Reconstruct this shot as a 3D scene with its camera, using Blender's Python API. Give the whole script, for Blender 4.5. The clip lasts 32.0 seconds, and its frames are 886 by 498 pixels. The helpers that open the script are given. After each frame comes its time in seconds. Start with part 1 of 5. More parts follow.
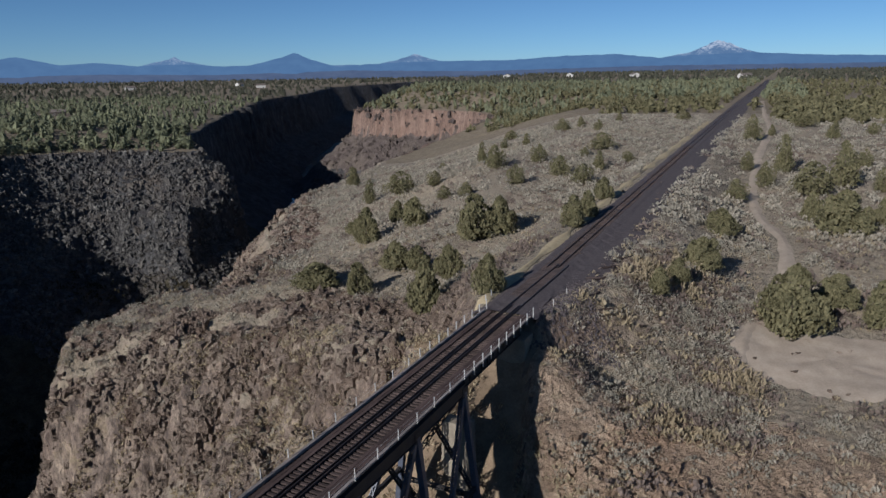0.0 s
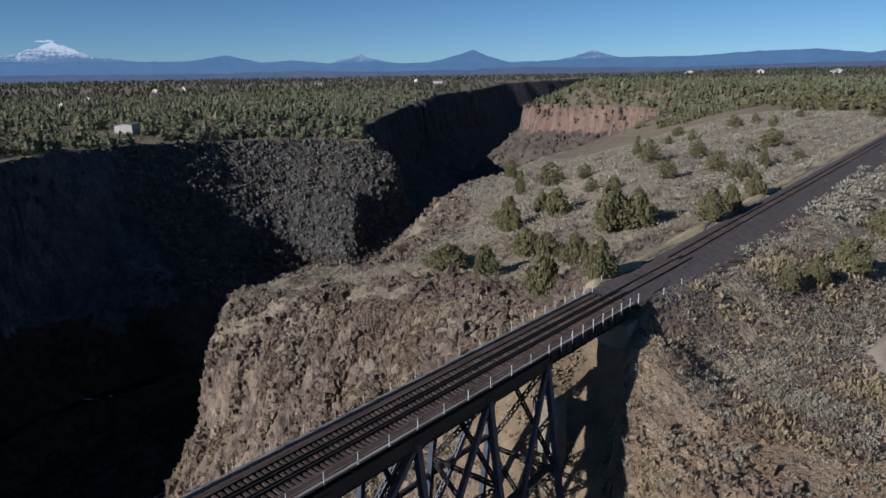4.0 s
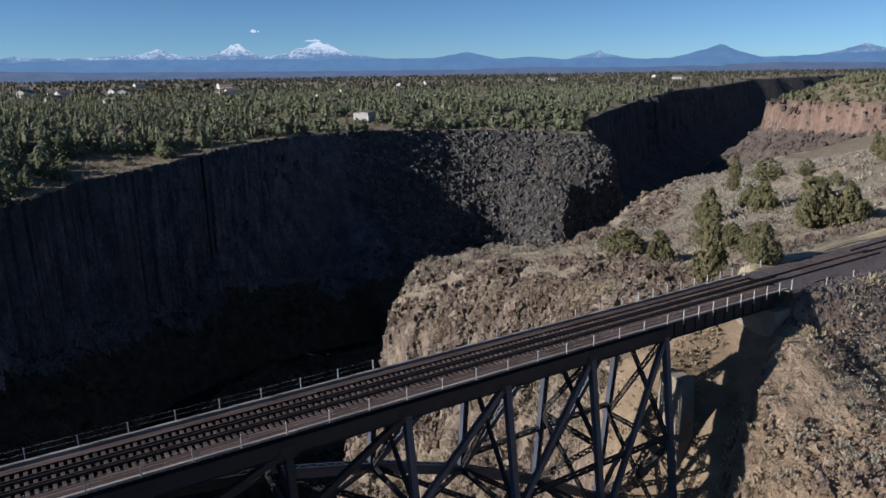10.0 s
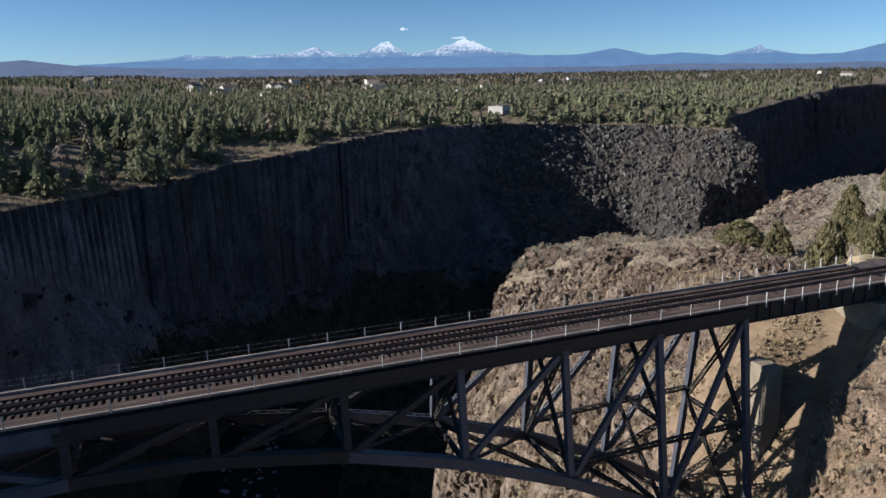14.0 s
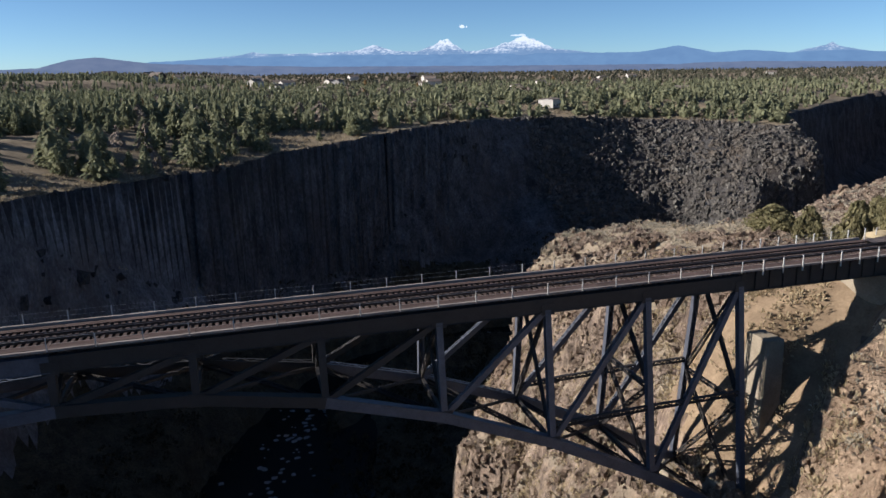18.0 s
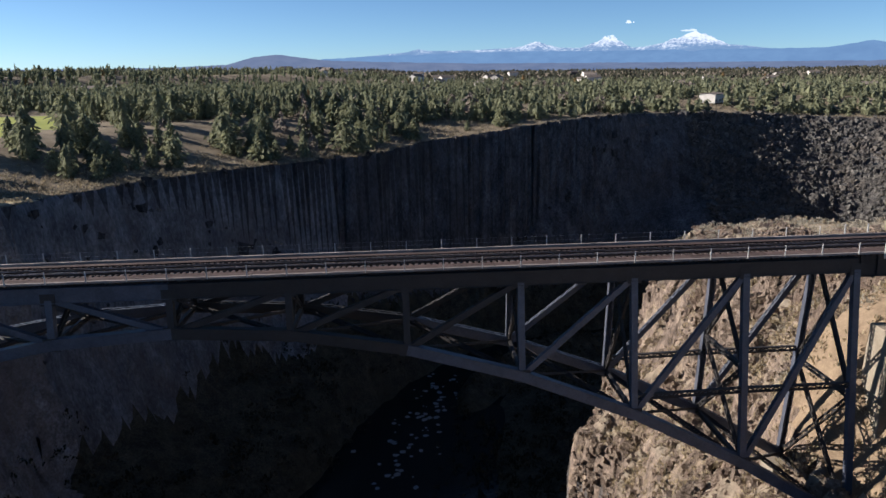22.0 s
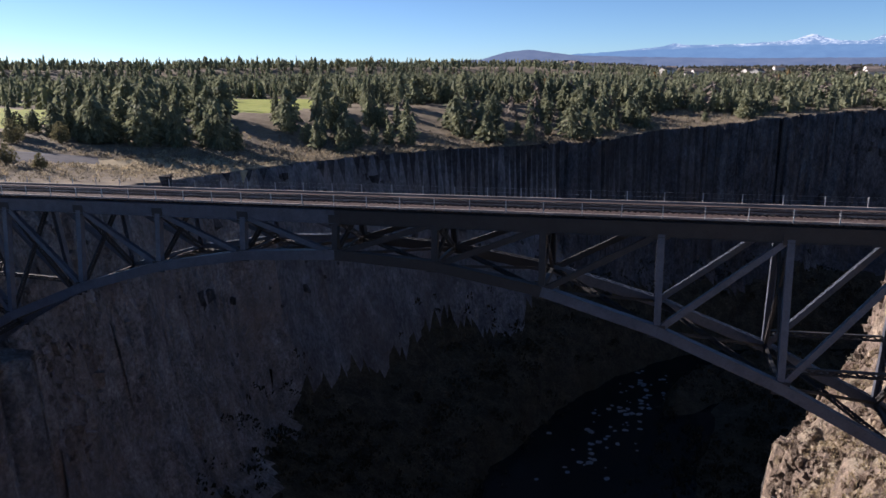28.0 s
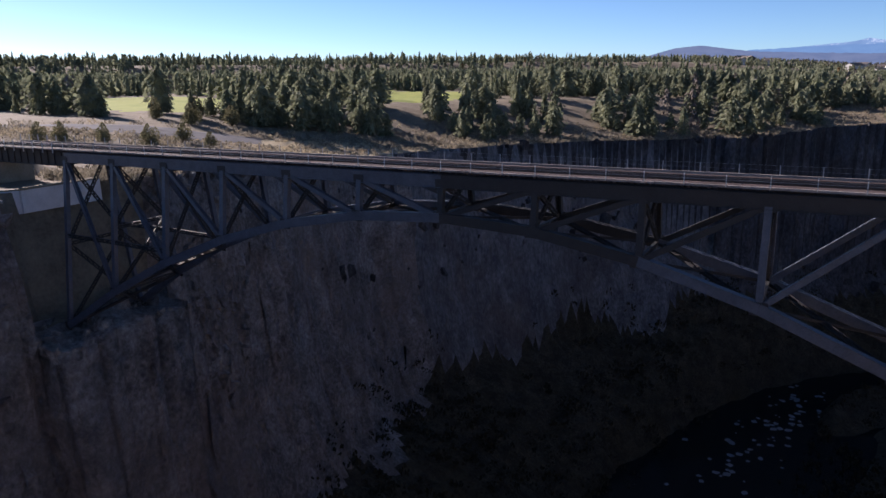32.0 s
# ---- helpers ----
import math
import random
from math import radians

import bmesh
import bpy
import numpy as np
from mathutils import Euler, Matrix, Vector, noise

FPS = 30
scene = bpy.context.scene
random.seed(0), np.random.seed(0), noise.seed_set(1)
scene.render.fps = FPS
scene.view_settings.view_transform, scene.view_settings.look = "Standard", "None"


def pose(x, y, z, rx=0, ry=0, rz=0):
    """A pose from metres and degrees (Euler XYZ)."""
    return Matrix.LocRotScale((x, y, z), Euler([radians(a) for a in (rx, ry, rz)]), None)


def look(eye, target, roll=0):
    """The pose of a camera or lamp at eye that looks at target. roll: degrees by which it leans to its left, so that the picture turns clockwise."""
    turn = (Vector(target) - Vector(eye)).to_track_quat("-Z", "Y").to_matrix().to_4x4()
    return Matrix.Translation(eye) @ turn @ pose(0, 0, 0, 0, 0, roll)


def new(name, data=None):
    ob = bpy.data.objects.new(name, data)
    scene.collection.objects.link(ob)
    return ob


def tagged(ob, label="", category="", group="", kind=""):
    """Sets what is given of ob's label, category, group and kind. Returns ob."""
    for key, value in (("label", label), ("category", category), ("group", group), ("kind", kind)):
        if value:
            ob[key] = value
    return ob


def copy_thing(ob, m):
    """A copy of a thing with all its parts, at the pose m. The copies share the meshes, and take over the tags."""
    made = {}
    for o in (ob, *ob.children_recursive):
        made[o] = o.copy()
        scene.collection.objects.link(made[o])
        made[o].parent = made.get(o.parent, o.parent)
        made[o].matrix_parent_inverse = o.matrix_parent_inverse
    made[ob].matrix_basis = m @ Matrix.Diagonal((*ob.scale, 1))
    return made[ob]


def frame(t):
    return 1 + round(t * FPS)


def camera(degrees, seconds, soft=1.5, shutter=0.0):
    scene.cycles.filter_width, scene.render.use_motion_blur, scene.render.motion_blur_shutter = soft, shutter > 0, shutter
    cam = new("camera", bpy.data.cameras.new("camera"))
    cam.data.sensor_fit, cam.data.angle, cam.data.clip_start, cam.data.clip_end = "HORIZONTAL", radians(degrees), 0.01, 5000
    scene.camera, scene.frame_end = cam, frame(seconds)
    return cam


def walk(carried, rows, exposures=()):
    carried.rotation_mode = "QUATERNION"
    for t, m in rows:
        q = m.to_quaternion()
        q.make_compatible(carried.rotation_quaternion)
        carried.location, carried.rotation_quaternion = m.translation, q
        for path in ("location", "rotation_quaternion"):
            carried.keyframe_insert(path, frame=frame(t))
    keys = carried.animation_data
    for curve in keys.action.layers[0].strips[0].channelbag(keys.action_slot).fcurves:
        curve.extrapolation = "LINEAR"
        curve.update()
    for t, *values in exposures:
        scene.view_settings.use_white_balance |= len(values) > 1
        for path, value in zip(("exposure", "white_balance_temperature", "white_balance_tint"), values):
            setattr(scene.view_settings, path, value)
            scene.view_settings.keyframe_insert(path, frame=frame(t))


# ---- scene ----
cam = camera(63.6, 32.0, soft=1.5)
PATH = [
    (0, (-0.54, -27.056, 26.42), (1.196, -26.185, 25.943), -0.9),
    (0.5, (-0.407, -27.881, 26.167), (1.307, -26.968, 25.691), -0.9),
    (1, (-0.248, -28.74, 25.933), (1.439, -27.776, 25.456), -0.9),
    (1.5, (-0.066, -29.617, 25.716), (1.588, -28.598, 25.239), -0.9),
    (2, (0.117, -30.492, 25.509), (1.739, -29.424, 25.032), -0.9),
    (2.5, (0.298, -31.364, 25.311), (1.889, -30.251, 24.834), -0.9),
    (3, (0.476, -32.231, 25.12), (2.033, -31.07, 24.643), -0.9),
    (3.5, (0.649, -33.091, 24.938), (2.168, -31.88, 24.46), -0.9),
    (5.5, (1.424, -36.39, 24.207), (2.784, -35.003, 23.729), -0.9),
    (6, (1.719, -37.148, 23.993), (3.038, -35.723, 23.515), -0.9),
    (6.5, (2.047, -37.89, 23.769), (3.33, -36.432, 23.291), -0.9),
    (7, (2.396, -38.621, 23.539), (3.642, -37.131, 23.06), -0.9),
    (7.5, (2.766, -39.339, 23.303), (3.971, -37.816, 22.824), -0.9),
    (8, (3.151, -40.051, 23.063), (4.319, -38.499, 22.584), -0.9),
    (8.5, (3.516, -40.772, 22.827), (4.648, -39.194, 22.349), -0.9),
    (9, (3.856, -41.5, 22.597), (4.949, -39.894, 22.119), -0.9),
    (9.5, (4.191, -42.223, 22.367), (5.24, -40.589, 21.889), -0.9),
    (10, (4.526, -42.939, 22.137), (5.534, -41.28, 21.659), -0.9),
    (10.5, (4.871, -43.64, 21.902), (5.841, -41.958, 21.425), -0.8),
    (11, (5.24, -44.316, 21.66), (6.167, -42.609, 21.182), -0.8),
    (11.5, (5.643, -44.96, 21.407), (6.523, -43.229, 20.928), -0.8),
    (12, (6.101, -45.564, 21.145), (6.937, -43.811, 20.665), -0.8),
    (12.5, (6.625, -46.112, 20.866), (7.42, -44.341, 20.387), -0.8),
    (13, (7.184, -46.616, 20.568), (7.932, -44.824, 20.089), -0.9),
    (13.5, (7.762, -47.087, 20.255), (8.463, -45.276, 19.775), -0.9),
    (14, (8.362, -47.528, 19.924), (9.027, -45.704, 19.444), -0.9),
    (14.5, (8.985, -47.937, 19.575), (9.636, -46.108, 19.096), -1.0),
    (16.5, (11.447, -49.418, 18.035), (12.051, -47.573, 17.553), -0.9),
    (17, (11.996, -49.817, 17.66), (12.576, -47.965, 17.177), -0.9),
    (17.5, (12.527, -50.223, 17.297), (13.076, -48.362, 16.814), -0.9),
    (18, (13.049, -50.632, 16.945), (13.566, -48.761, 16.462), -0.8),
    (18.5, (13.565, -51.043, 16.603), (14.045, -49.163, 16.119), -0.8),
    (19, (14.077, -51.453, 16.272), (14.507, -49.56, 15.787), -0.7),
    (19.5, (14.604, -51.845, 15.955), (14.977, -49.941, 15.47), -0.7),
    (20, (15.155, -52.218, 15.649), (15.475, -50.305, 15.163), -0.6),
    (20.5, (15.723, -52.579, 15.349), (15.992, -50.657, 14.864), -0.6),
    (21, (16.308, -52.927, 15.054), (16.522, -50.998, 14.57), -0.6),
    (21.5, (16.907, -53.256, 14.761), (17.063, -51.322, 14.276), -0.6),
    (22, (17.521, -53.561, 14.464), (17.62, -51.623, 13.979), -0.7),
    (22.5, (18.146, -53.835, 14.161), (18.191, -51.895, 13.677), -0.7),
    (23, (18.775, -54.08, 13.853), (18.763, -52.14, 13.368), -0.7),
    (23.5, (19.4, -54.278, 13.529), (19.326, -52.339, 13.044), -0.7),
    (24, (20.02, -54.443, 13.198), (19.89, -52.508, 12.712), -0.7),
    (24.5, (20.636, -54.609, 12.876), (20.456, -52.677, 12.39), -0.7),
    (25, (21.246, -54.766, 12.559), (21.014, -52.84, 12.073), -0.7),
    (25.5, (21.854, -54.912, 12.249), (21.564, -52.994, 11.763), -0.7),
    (28, (24.89, -55.743, 10.847), (24.344, -53.882, 10.357), -0.5),
    (28.5, (25.489, -55.862, 10.563), (24.899, -54.015, 10.073), -0.5),
    (29, (26.085, -55.956, 10.275), (25.444, -54.126, 9.785), -0.5),
    (29.5, (26.676, -56.024, 9.983), (25.982, -54.214, 9.492), -0.5),
    (30, (27.261, -56.057, 9.684), (26.517, -54.267, 9.192), -0.5),
    (30.5, (27.843, -56.062, 9.381), (27.054, -54.291, 8.89), -0.5),
    (31, (28.438, -56.08, 9.093), (27.602, -54.331, 8.602), -0.5),
    (31.5, (29.036, -56.087, 8.813), (28.149, -54.364, 8.32), -0.5),
    (32, (29.639, -56.084, 8.542), (28.702, -54.387, 8.049), -0.5),
]
walk(cam, [(t, look(eye, target, roll)) for t, eye, target, roll in PATH], [(0.0, 0.08, 5750.0, 12.0), (9.0, 0.44, 5850.0, 12.0), (19.0, 0.94, 6350.0, 14.0), (26.0, 1.04, 6300.0, 18.0), (32.0, 1.07, 6200.0, 26.0)])

# ---- world and sun ----
SUN_AZ, SUN_EL = 167.0, 24.0      # degrees: from +x counter-clockwise, and above the horizon
world = bpy.data.worlds.new("sky_world")
scene.world = world
world.use_nodes = True
wn = world.node_tree
wn.nodes.clear()
sky = wn.nodes.new("ShaderNodeTexSky")
sky.sky_type = 'NISHITA'
sky.sun_disc = False
sky.sun_elevation = radians(SUN_EL)
sky.sun_rotation = radians(90.0 - SUN_AZ)
sky.altitude, sky.air_density, sky.dust_density, sky.ozone_density = 900.0, 0.6, 0.25, 3.5
bg = wn.nodes.new("ShaderNodeBackground")
bg.inputs["Strength"].default_value = 0.062
wo = wn.nodes.new("ShaderNodeOutputWorld")
air = wn.nodes.new("ShaderNodeMix")
air.data_type, air.blend_type = "RGBA", "MULTIPLY"
air.inputs["Factor"].default_value = 1.0
air.inputs[7].default_value = (0.82, 0.97, 0.98, 1)
wn.links.new(sky.outputs["Color"], air.inputs[6])
wn.links.new(air.outputs[2], bg.inputs["Color"])
wn.links.new(bg.outputs["Background"], wo.inputs["Surface"])
sun_data = bpy.data.lights.new("sun", 'SUN')
sun_data.energy, sun_data.angle, sun_data.color = 5.0, radians(0.53), (1.0, 0.93, 0.82)
sun = new("sun", sun_data)
sa, se = radians(SUN_AZ), radians(SUN_EL)
sun.matrix_world = look((math.cos(sa) * math.cos(se) * 300, math.sin(sa) * math.cos(se) * 300, math.sin(se) * 300), (0, 0, 0))


# ---- noise in numpy ----
def hash2(ix, iy, seed):
    h = (ix.astype(np.int64) * 374761393 + iy.astype(np.int64) * 668265263 + seed * 982451653) & 0x7FFFFFFF
    h = ((h ^ (h >> 13)) * 1274126177) & 0x7FFFFFFF
    return ((h ^ (h >> 16)) & 0xFFFFFF) / float(0xFFFFFF)


def vnoise(x, y, seed=0):
    """Smooth value noise, -1 to 1."""
    ix, iy = np.floor(x), np.floor(y)
    fx, fy = x - ix, y - iy
    fx, fy = fx * fx * (3 - 2 * fx), fy * fy * (3 - 2 * fy)
    a, b = hash2(ix, iy, seed), hash2(ix + 1, iy, seed)
    c, d = hash2(ix, iy + 1, seed), hash2(ix + 1, iy + 1, seed)
    return 2 * ((a * (1 - fx) + b * fx) * (1 - fy) + (c * (1 - fx) + d * fx) * fy) - 1


def fbm(x, y, octaves=4, seed=0, gain=0.5):
    out, amp, tot = 0.0, 1.0, 0.0
    for o in range(octaves):
        c, s = math.cos(0.7 * o), math.sin(0.7 * o)
        out = out + amp * vnoise((x * c - y * s) * 2 ** o + 17.3 * o, (x * s + y * c) * 2 ** o - 9.1 * o, seed + o)
        tot += amp
        amp *= gain
    return out / tot


def cells(x, y, seed=0):
    """Cellular noise: distance to the nearest point, and that cell's random value."""
    ix, iy = np.floor(x), np.floor(y)
    best, val = np.full(np.shape(x), 9.0), np.zeros(np.shape(x))
    for dx in (-1, 0, 1):
        for dy in (-1, 0, 1):
            cx, cy = ix + dx, iy + dy
            px, py = cx + hash2(cx, cy, seed), cy + hash2(cx, cy, seed + 7)
            d = np.hypot(px - x, py - y)
            near = d < best
            best = np.where(near, d, best)
            val = np.where(near, hash2(cx, cy, seed + 13), val)
    return best, val


def polydist(x, y, pts):
    """Distance to a polyline, its own third value there, and the side (positive to its left)."""
    best = np.full(np.shape(x), 1e9)
    zz, side = np.zeros(np.shape(x)), np.zeros(np.shape(x))
    for (ax, ay, az), (bx, by, bz) in zip(pts[:-1], pts[1:]):
        ux, uy = bx - ax, by - ay
        t = np.clip(((x - ax) * ux + (y - ay) * uy) / (ux * ux + uy * uy), 0, 1)
        d = np.hypot(x - ax - t * ux, y - ay - t * uy)
        near = d < best
        best = np.where(near, d, best)
        zz = np.where(near, az + t * (bz - az), zz)
        side = np.where(near, np.sign(ux * (y - ay) - uy * (x - ax)), side)
    return best, zz, side


def smooth(a, b, v):
    t = np.clip((v - a) / (b - a), 0, 1)
    return t * t * (3 - 2 * t)


# ---- the plan of the land: x along the bridge, y across the gorge, z = 0 at the deck's middle ----
GRADE = 0.012
RIM_WEST = [(-40, -400, -9), (-47, -140, -8), (-50, -30, -6), (-54, 8, -6), (-63, 45, -9), (-74, 90, -13), (-66, 125, -14), (-45, 165, -15), (-17, 198, -16),
            (6, 215, -16), (24, 238, -14), (62, 260, -11), (107, 296, -8.5), (143, 315, -8.5), (199, 333, -10), (236, 337, -12), (266, 326, -13), (288, 304, -14), (296, 290, -15),
            (304, 284, -15), (312, 287, -15), (320, 298, -14), (348, 336, -13), (430, 398, -13), (540, 485, -13), (760, 635, -11), (940, 755, -10), (1200, 870, -10), (1700, 1150, -10), (2600, 1300, -8), (5200, 1700, 0)]
RIM_EAST = [(60, -400, -9), (57, -140, -9), (57, -60, -9), (55, -30, -9), (55, -14, -9), (60, -6, -9), (66, 2, -7), (71, 12, -7), (77, 26, -8), (79, 42, -10), (75, 58, -14),
            (66.5, 75, -18.5), (76, 86, -19), (97, 84, -17), (118, 85, -19), (137, 93, -20), (158, 109, -25), (212, 146, -25), (275, 178, -27), (330, 197, -30), (420, 226, -31),
            (500, 226, -24), (571, 206, -10), (640, 262, -10), (668, 330, -10), (684, 421, -11), (706, 430, -11), (790, 470, -12), (950, 560, -12), (1200, 690, -11), (1700, 900, -9), (2600, 1040, -6), (5200, 1400, 2)]
RIVER = [(10, -400, 10), (-2, -140, 11), (-12, -40, 12), (-6, 40, 14), (0, 90, 17), (5, 122, 18), (11, 147, 15), (18, 169, 14), (23, 187, 10), (34, 206, 7), (47, 219, 8), (72, 234, 7), (110, 243, 7), (160, 240, 7),
         (215, 205, 6), (290, 226, 6), (400, 305, 8), (560, 430, 8), (800, 565, 8), (1200, 780, 8), (2600, 1170, 8), (5200, 1540, 8)]
WATER = -101.0


def land(x, y, fine=True):
    """The height of the ground, and how far it is wall (0 plateau, 1 gorge)."""
    jx = 2.2 * fbm(x / 14, y / 14, 3, 3) + 0.55 * (cells(x / 2.6, y / 2.6, 5)[1] - 0.5)
    dw, zw, sw = polydist(x, y, RIM_WEST)
    de, ze, sd = polydist(x, y, RIM_EAST)
    dw, de = -dw * sw, de * sd
    far = smooth(300, 900, x)
    dw2, de2 = dw + jx * (1 + far * 4), de + jx * (1 + far * 3)
    u = (x + 10) * 0.8 + (y - 214) * 0.6
    dw2 = dw2 + 5 * np.exp(-(u / 2.6) ** 2) * smooth(40, 10, np.hypot(x + 10, y - 214))
    # west side: columns, a ledge, then scree; the lit spur is broken ground
    spur = np.exp(-((x - 224) / 84) ** 4 - ((y - 290) / 90) ** 4)
    steep = 5.5 + 34 * spur
    hw = zw - np.interp(dw2 / steep, [0, 0.1, 0.9, 1.3, 2.2], [0, 6, 40, 46, 62]) - 0.55 * np.clip(dw2 - 2.2 * steep, 0, None)
    edge = (x - 298) * 0.720 - (y - 264) * 0.694 - np.interp(dw2, [0, 30, 42, 75], [12, 8, -12, -22])
    tongue = smooth(7, -5, edge + 3 * vnoise(x / 9, y / 9, 15)) * smooth(184, 214, x + 0.5 * (y - 300)) * smooth(338, 312, x) * smooth(130, 60, dw2)
    rib = 2.6 * fbm(edge / 11, dw2 / 30, 3, 16) * smooth(3, 14, dw2)
    gully = 4 * np.exp(-(((x - 276) * 0.9 + (y - 258) * 0.44) / 5.5) ** 2) * smooth(46, 36, dw2) * smooth(8, 20, dw2)
    slope = zw - np.interp(dw2, [0, 3, 24, 50, 75, 95, 120], [0, 3, 14, 31, 51, 76, 100]) * (1 + 0.35 * smooth(266, 214, x)) + rib - gully
    hw = np.where(dw2 > 0, hw * (1 - tongue) + np.maximum(slope, hw) * tongue, hw)
    # east side: under the tip a crag, towards the bridge a broken slope
    cliff = smooth(480, 560, x)
    tip = smooth(34, 54, y) * smooth(130, 90, x)
    soft = 4.0 * smooth(-20, 15, y) + 1.0
    dd = np.clip(de2, 0, None)
    drop = (1.2 + 0.25 * smooth(20, -10, y)) * (np.sqrt(dd * dd + soft * soft) - soft)
    lean = 0.80 + 0.68 * smooth(79, 64, y)
    crag = np.interp(dd / lean, [0, 2, 4, 5.5, 11, 14, 15.2, 17, 30], [0, 3, 7, 17, 28, 33, 58, 70, 92])
    he = ze - drop * (1 - tip) - crag * tip - (2.2 * smooth(0.2, 0.35, fbm(x / 9, y / 9, 3, 9)) + 1.6 * smooth(0.1, 0.3, fbm(x / 5, y / 5, 2, 10))) * smooth(1, 6, de2)
    he = he - cliff * (26 * smooth(0, 5, de2)) + cliff * 0.35 * np.clip(de2, 0, None)
    rd, half, _ = polydist(x, y, RIVER)
    rd = rd - half + 1.5 * fbm(x / 9, y / 9, 2, 17)
    floor = WATER - 2.0 + 0.02 * np.clip(rd, 0, 90) ** 1.6
    gorge = np.maximum(np.maximum(hw, he), floor)
    gorge = np.minimum(gorge, WATER - 1.8 + 1.7 * np.clip(rd, 0, None) + 400 * (smooth(140, 165, x) + smooth(60, 30, y)))
    # plateaus
    pw = zw + smooth(0, 70, -dw) * (-4.5 - zw) + 1.2 * fbm(x / 60, y / 60, 3, 21) * smooth(0, 60, -dw) + 17 * smooth(470, 560, -dw) * smooth(120, -180, x)
    swale = 70 + 75 * smooth(190, 300, x) * smooth(640, 560, x) * smooth(-10, 60, y)
    pe = ze + smooth(0, swale, -de) * (-6.2 + 0.042 * np.clip(x - 80, 0, 220) + 0.008 * np.clip(x - 300, 0, 600) - ze) + 0.9 * fbm(x / 45, y / 45, 3, 22) * smooth(0, 30, -de)
    rise = 10 * smooth(900, 4500, np.hypot(x, y))
    h = np.where(dw2 < 0, np.where(dw < 0, pw, zw), np.where(de2 < 0, np.where(de < 0, pe, ze), gorge))
    h = np.where(dw2 < 0, h + rise, np.where(de2 < 0, h + rise, h))
    wall = np.where((dw2 < 0) | (de2 < 0), 0.0, 1.0)
    # the railway bank east of the bridge
    bank = smooth(64, 80, x) * (1 - smooth(3.4, 9.0, np.abs(y - track_y(x))))
    bed = bed_z(x)
    off = y - track_y(x)
    side = np.where(off < 0, 4.4 + 3.6 * smooth(76, 90, x), 4.4)
    past = np.clip(np.abs(off) - 3.5, 0, None)
    cut = smooth(68.5 + 0.2 * past, 71 + 2.2 * past, x) * (1 - smooth(side, side + 2.6 * np.abs(bed - h) + 2.0, np.abs(off)))
    h = h * (1 - cut) + bed * cut
    seat = smooth(62.0, 66.0, x) * (1 - smooth(69, 71, x)) * (1 - smooth(4.0, 16.0, np.abs(y - 1)))
    h = h * (1 - seat) + np.maximum(h, bed - 3.3) * seat
    westbank = (1 - smooth(-78, -70, x)) * (1 - smooth(3.5, 12.0, np.abs(y)))
    h = h * (1 - westbank) + (GRADE * x - 0.9) * westbank
    ledge = np.exp(-((x + 51) / 6) ** 4 - (y / 10) ** 4)
    h = np.where(ledge > 0.35, np.clip(h, -22.9, -22.2), h)
    cap = crag_cap(x, y) * (1 - wall)
    h = h - 2.6 * cap * cap + 1.6 * np.exp(-((x - 84) / 22) ** 4 - ((y - 80) / 13) ** 4) * (1 - wall)
    hump = flank_z(x) - 0.5 * np.clip(flank_y(x) - y, 0, None) - 0.05 * np.clip(flank_y(x) - y - 3, 0, None) ** 2
    h = np.where((x > 50) & (x < 73) & (y < 0), h + np.clip(hump - h, 0, None) * smooth(50, 54, x) * smooth(73, 69.5, x), h)
    way = chute(x, y)
    down = np.interp(x, [44, 48, 52, 56, 60, 64, 67, 69.5], [-42, -33, -25, -17.5, -11.5, -7.6, -4.6, -2.9])
    back = np.interp(x, [46, 50, 54, 57, 60, 64, 68], [-32, -24, -16, -9.5, -6.6, -4.4, -2.9])
    across = smooth(-1.0, 4.0, y)
    h = h * (1 - way) + (down * (1 - across) + back * across) * way
    if fine:
        b1, v1 = cells(x / 3.4, y / 3.4, 31)
        b2, v2 = cells(x / 1.3, y / 1.3, 32)
        b3, v3 = cells(x / 6.5 + 0.4 * vnoise(x / 4, y / 4, 36), y / 6.5 + 0.4 * vnoise(x / 4, y / 4, 37), 38)
        lump = np.where(de2 < dw2, 2.4 * (v3 - 0.5) * smooth(0.75, 0.45, b3), 0.0) * smooth(0, 4, de2) * smooth(400, 200, x)
        h = h + cap * (1.7 * (v3 - 0.5) + 1.0 * (v1 - 0.5) + 0.5 * (v2 - 0.5))
        h = h + wall * (lump + 0.9 * (v1 - 0.5) + 0.6 * (v2 - 0.5) + 1.5 * fbm(x / 9, y / 9, 5, 33, 0.6)) * smooth(-100.5, -97, h) * (1 - 0.8 * way)
        h = h + (1 - wall) * (1 - cut) * (1 - 0.8 * way) * (0.35 * fbm(x / 6, y / 6, 4, 34) + 0.10 * vnoise(x / 1.1, y / 1.1, 35))
    return h, wall


NEAR_RIM = [(73, 18, 0), (77, 26, 0), (79, 42, 0), (75, 58, 0), (66.5, 75, 0)]


def crag_cap(x, y):
    """1 at the crag's edge on its bridge side, falling to 0 some way back from it."""
    return smooth(19, 0, polydist(x, y, NEAR_RIM)[0] + 3 * vnoise(x / 6, y / 6, 39))


def flank_y(x):
    """Where the near bluff breaks off into the chute."""
    return np.interp(x, [50, 53, 55, 58, 60.5, 64, 66.2, 70], [-10.8, -9.7, -8.7, -6.9, -5.7, -4.9, -4.1, -3.5])


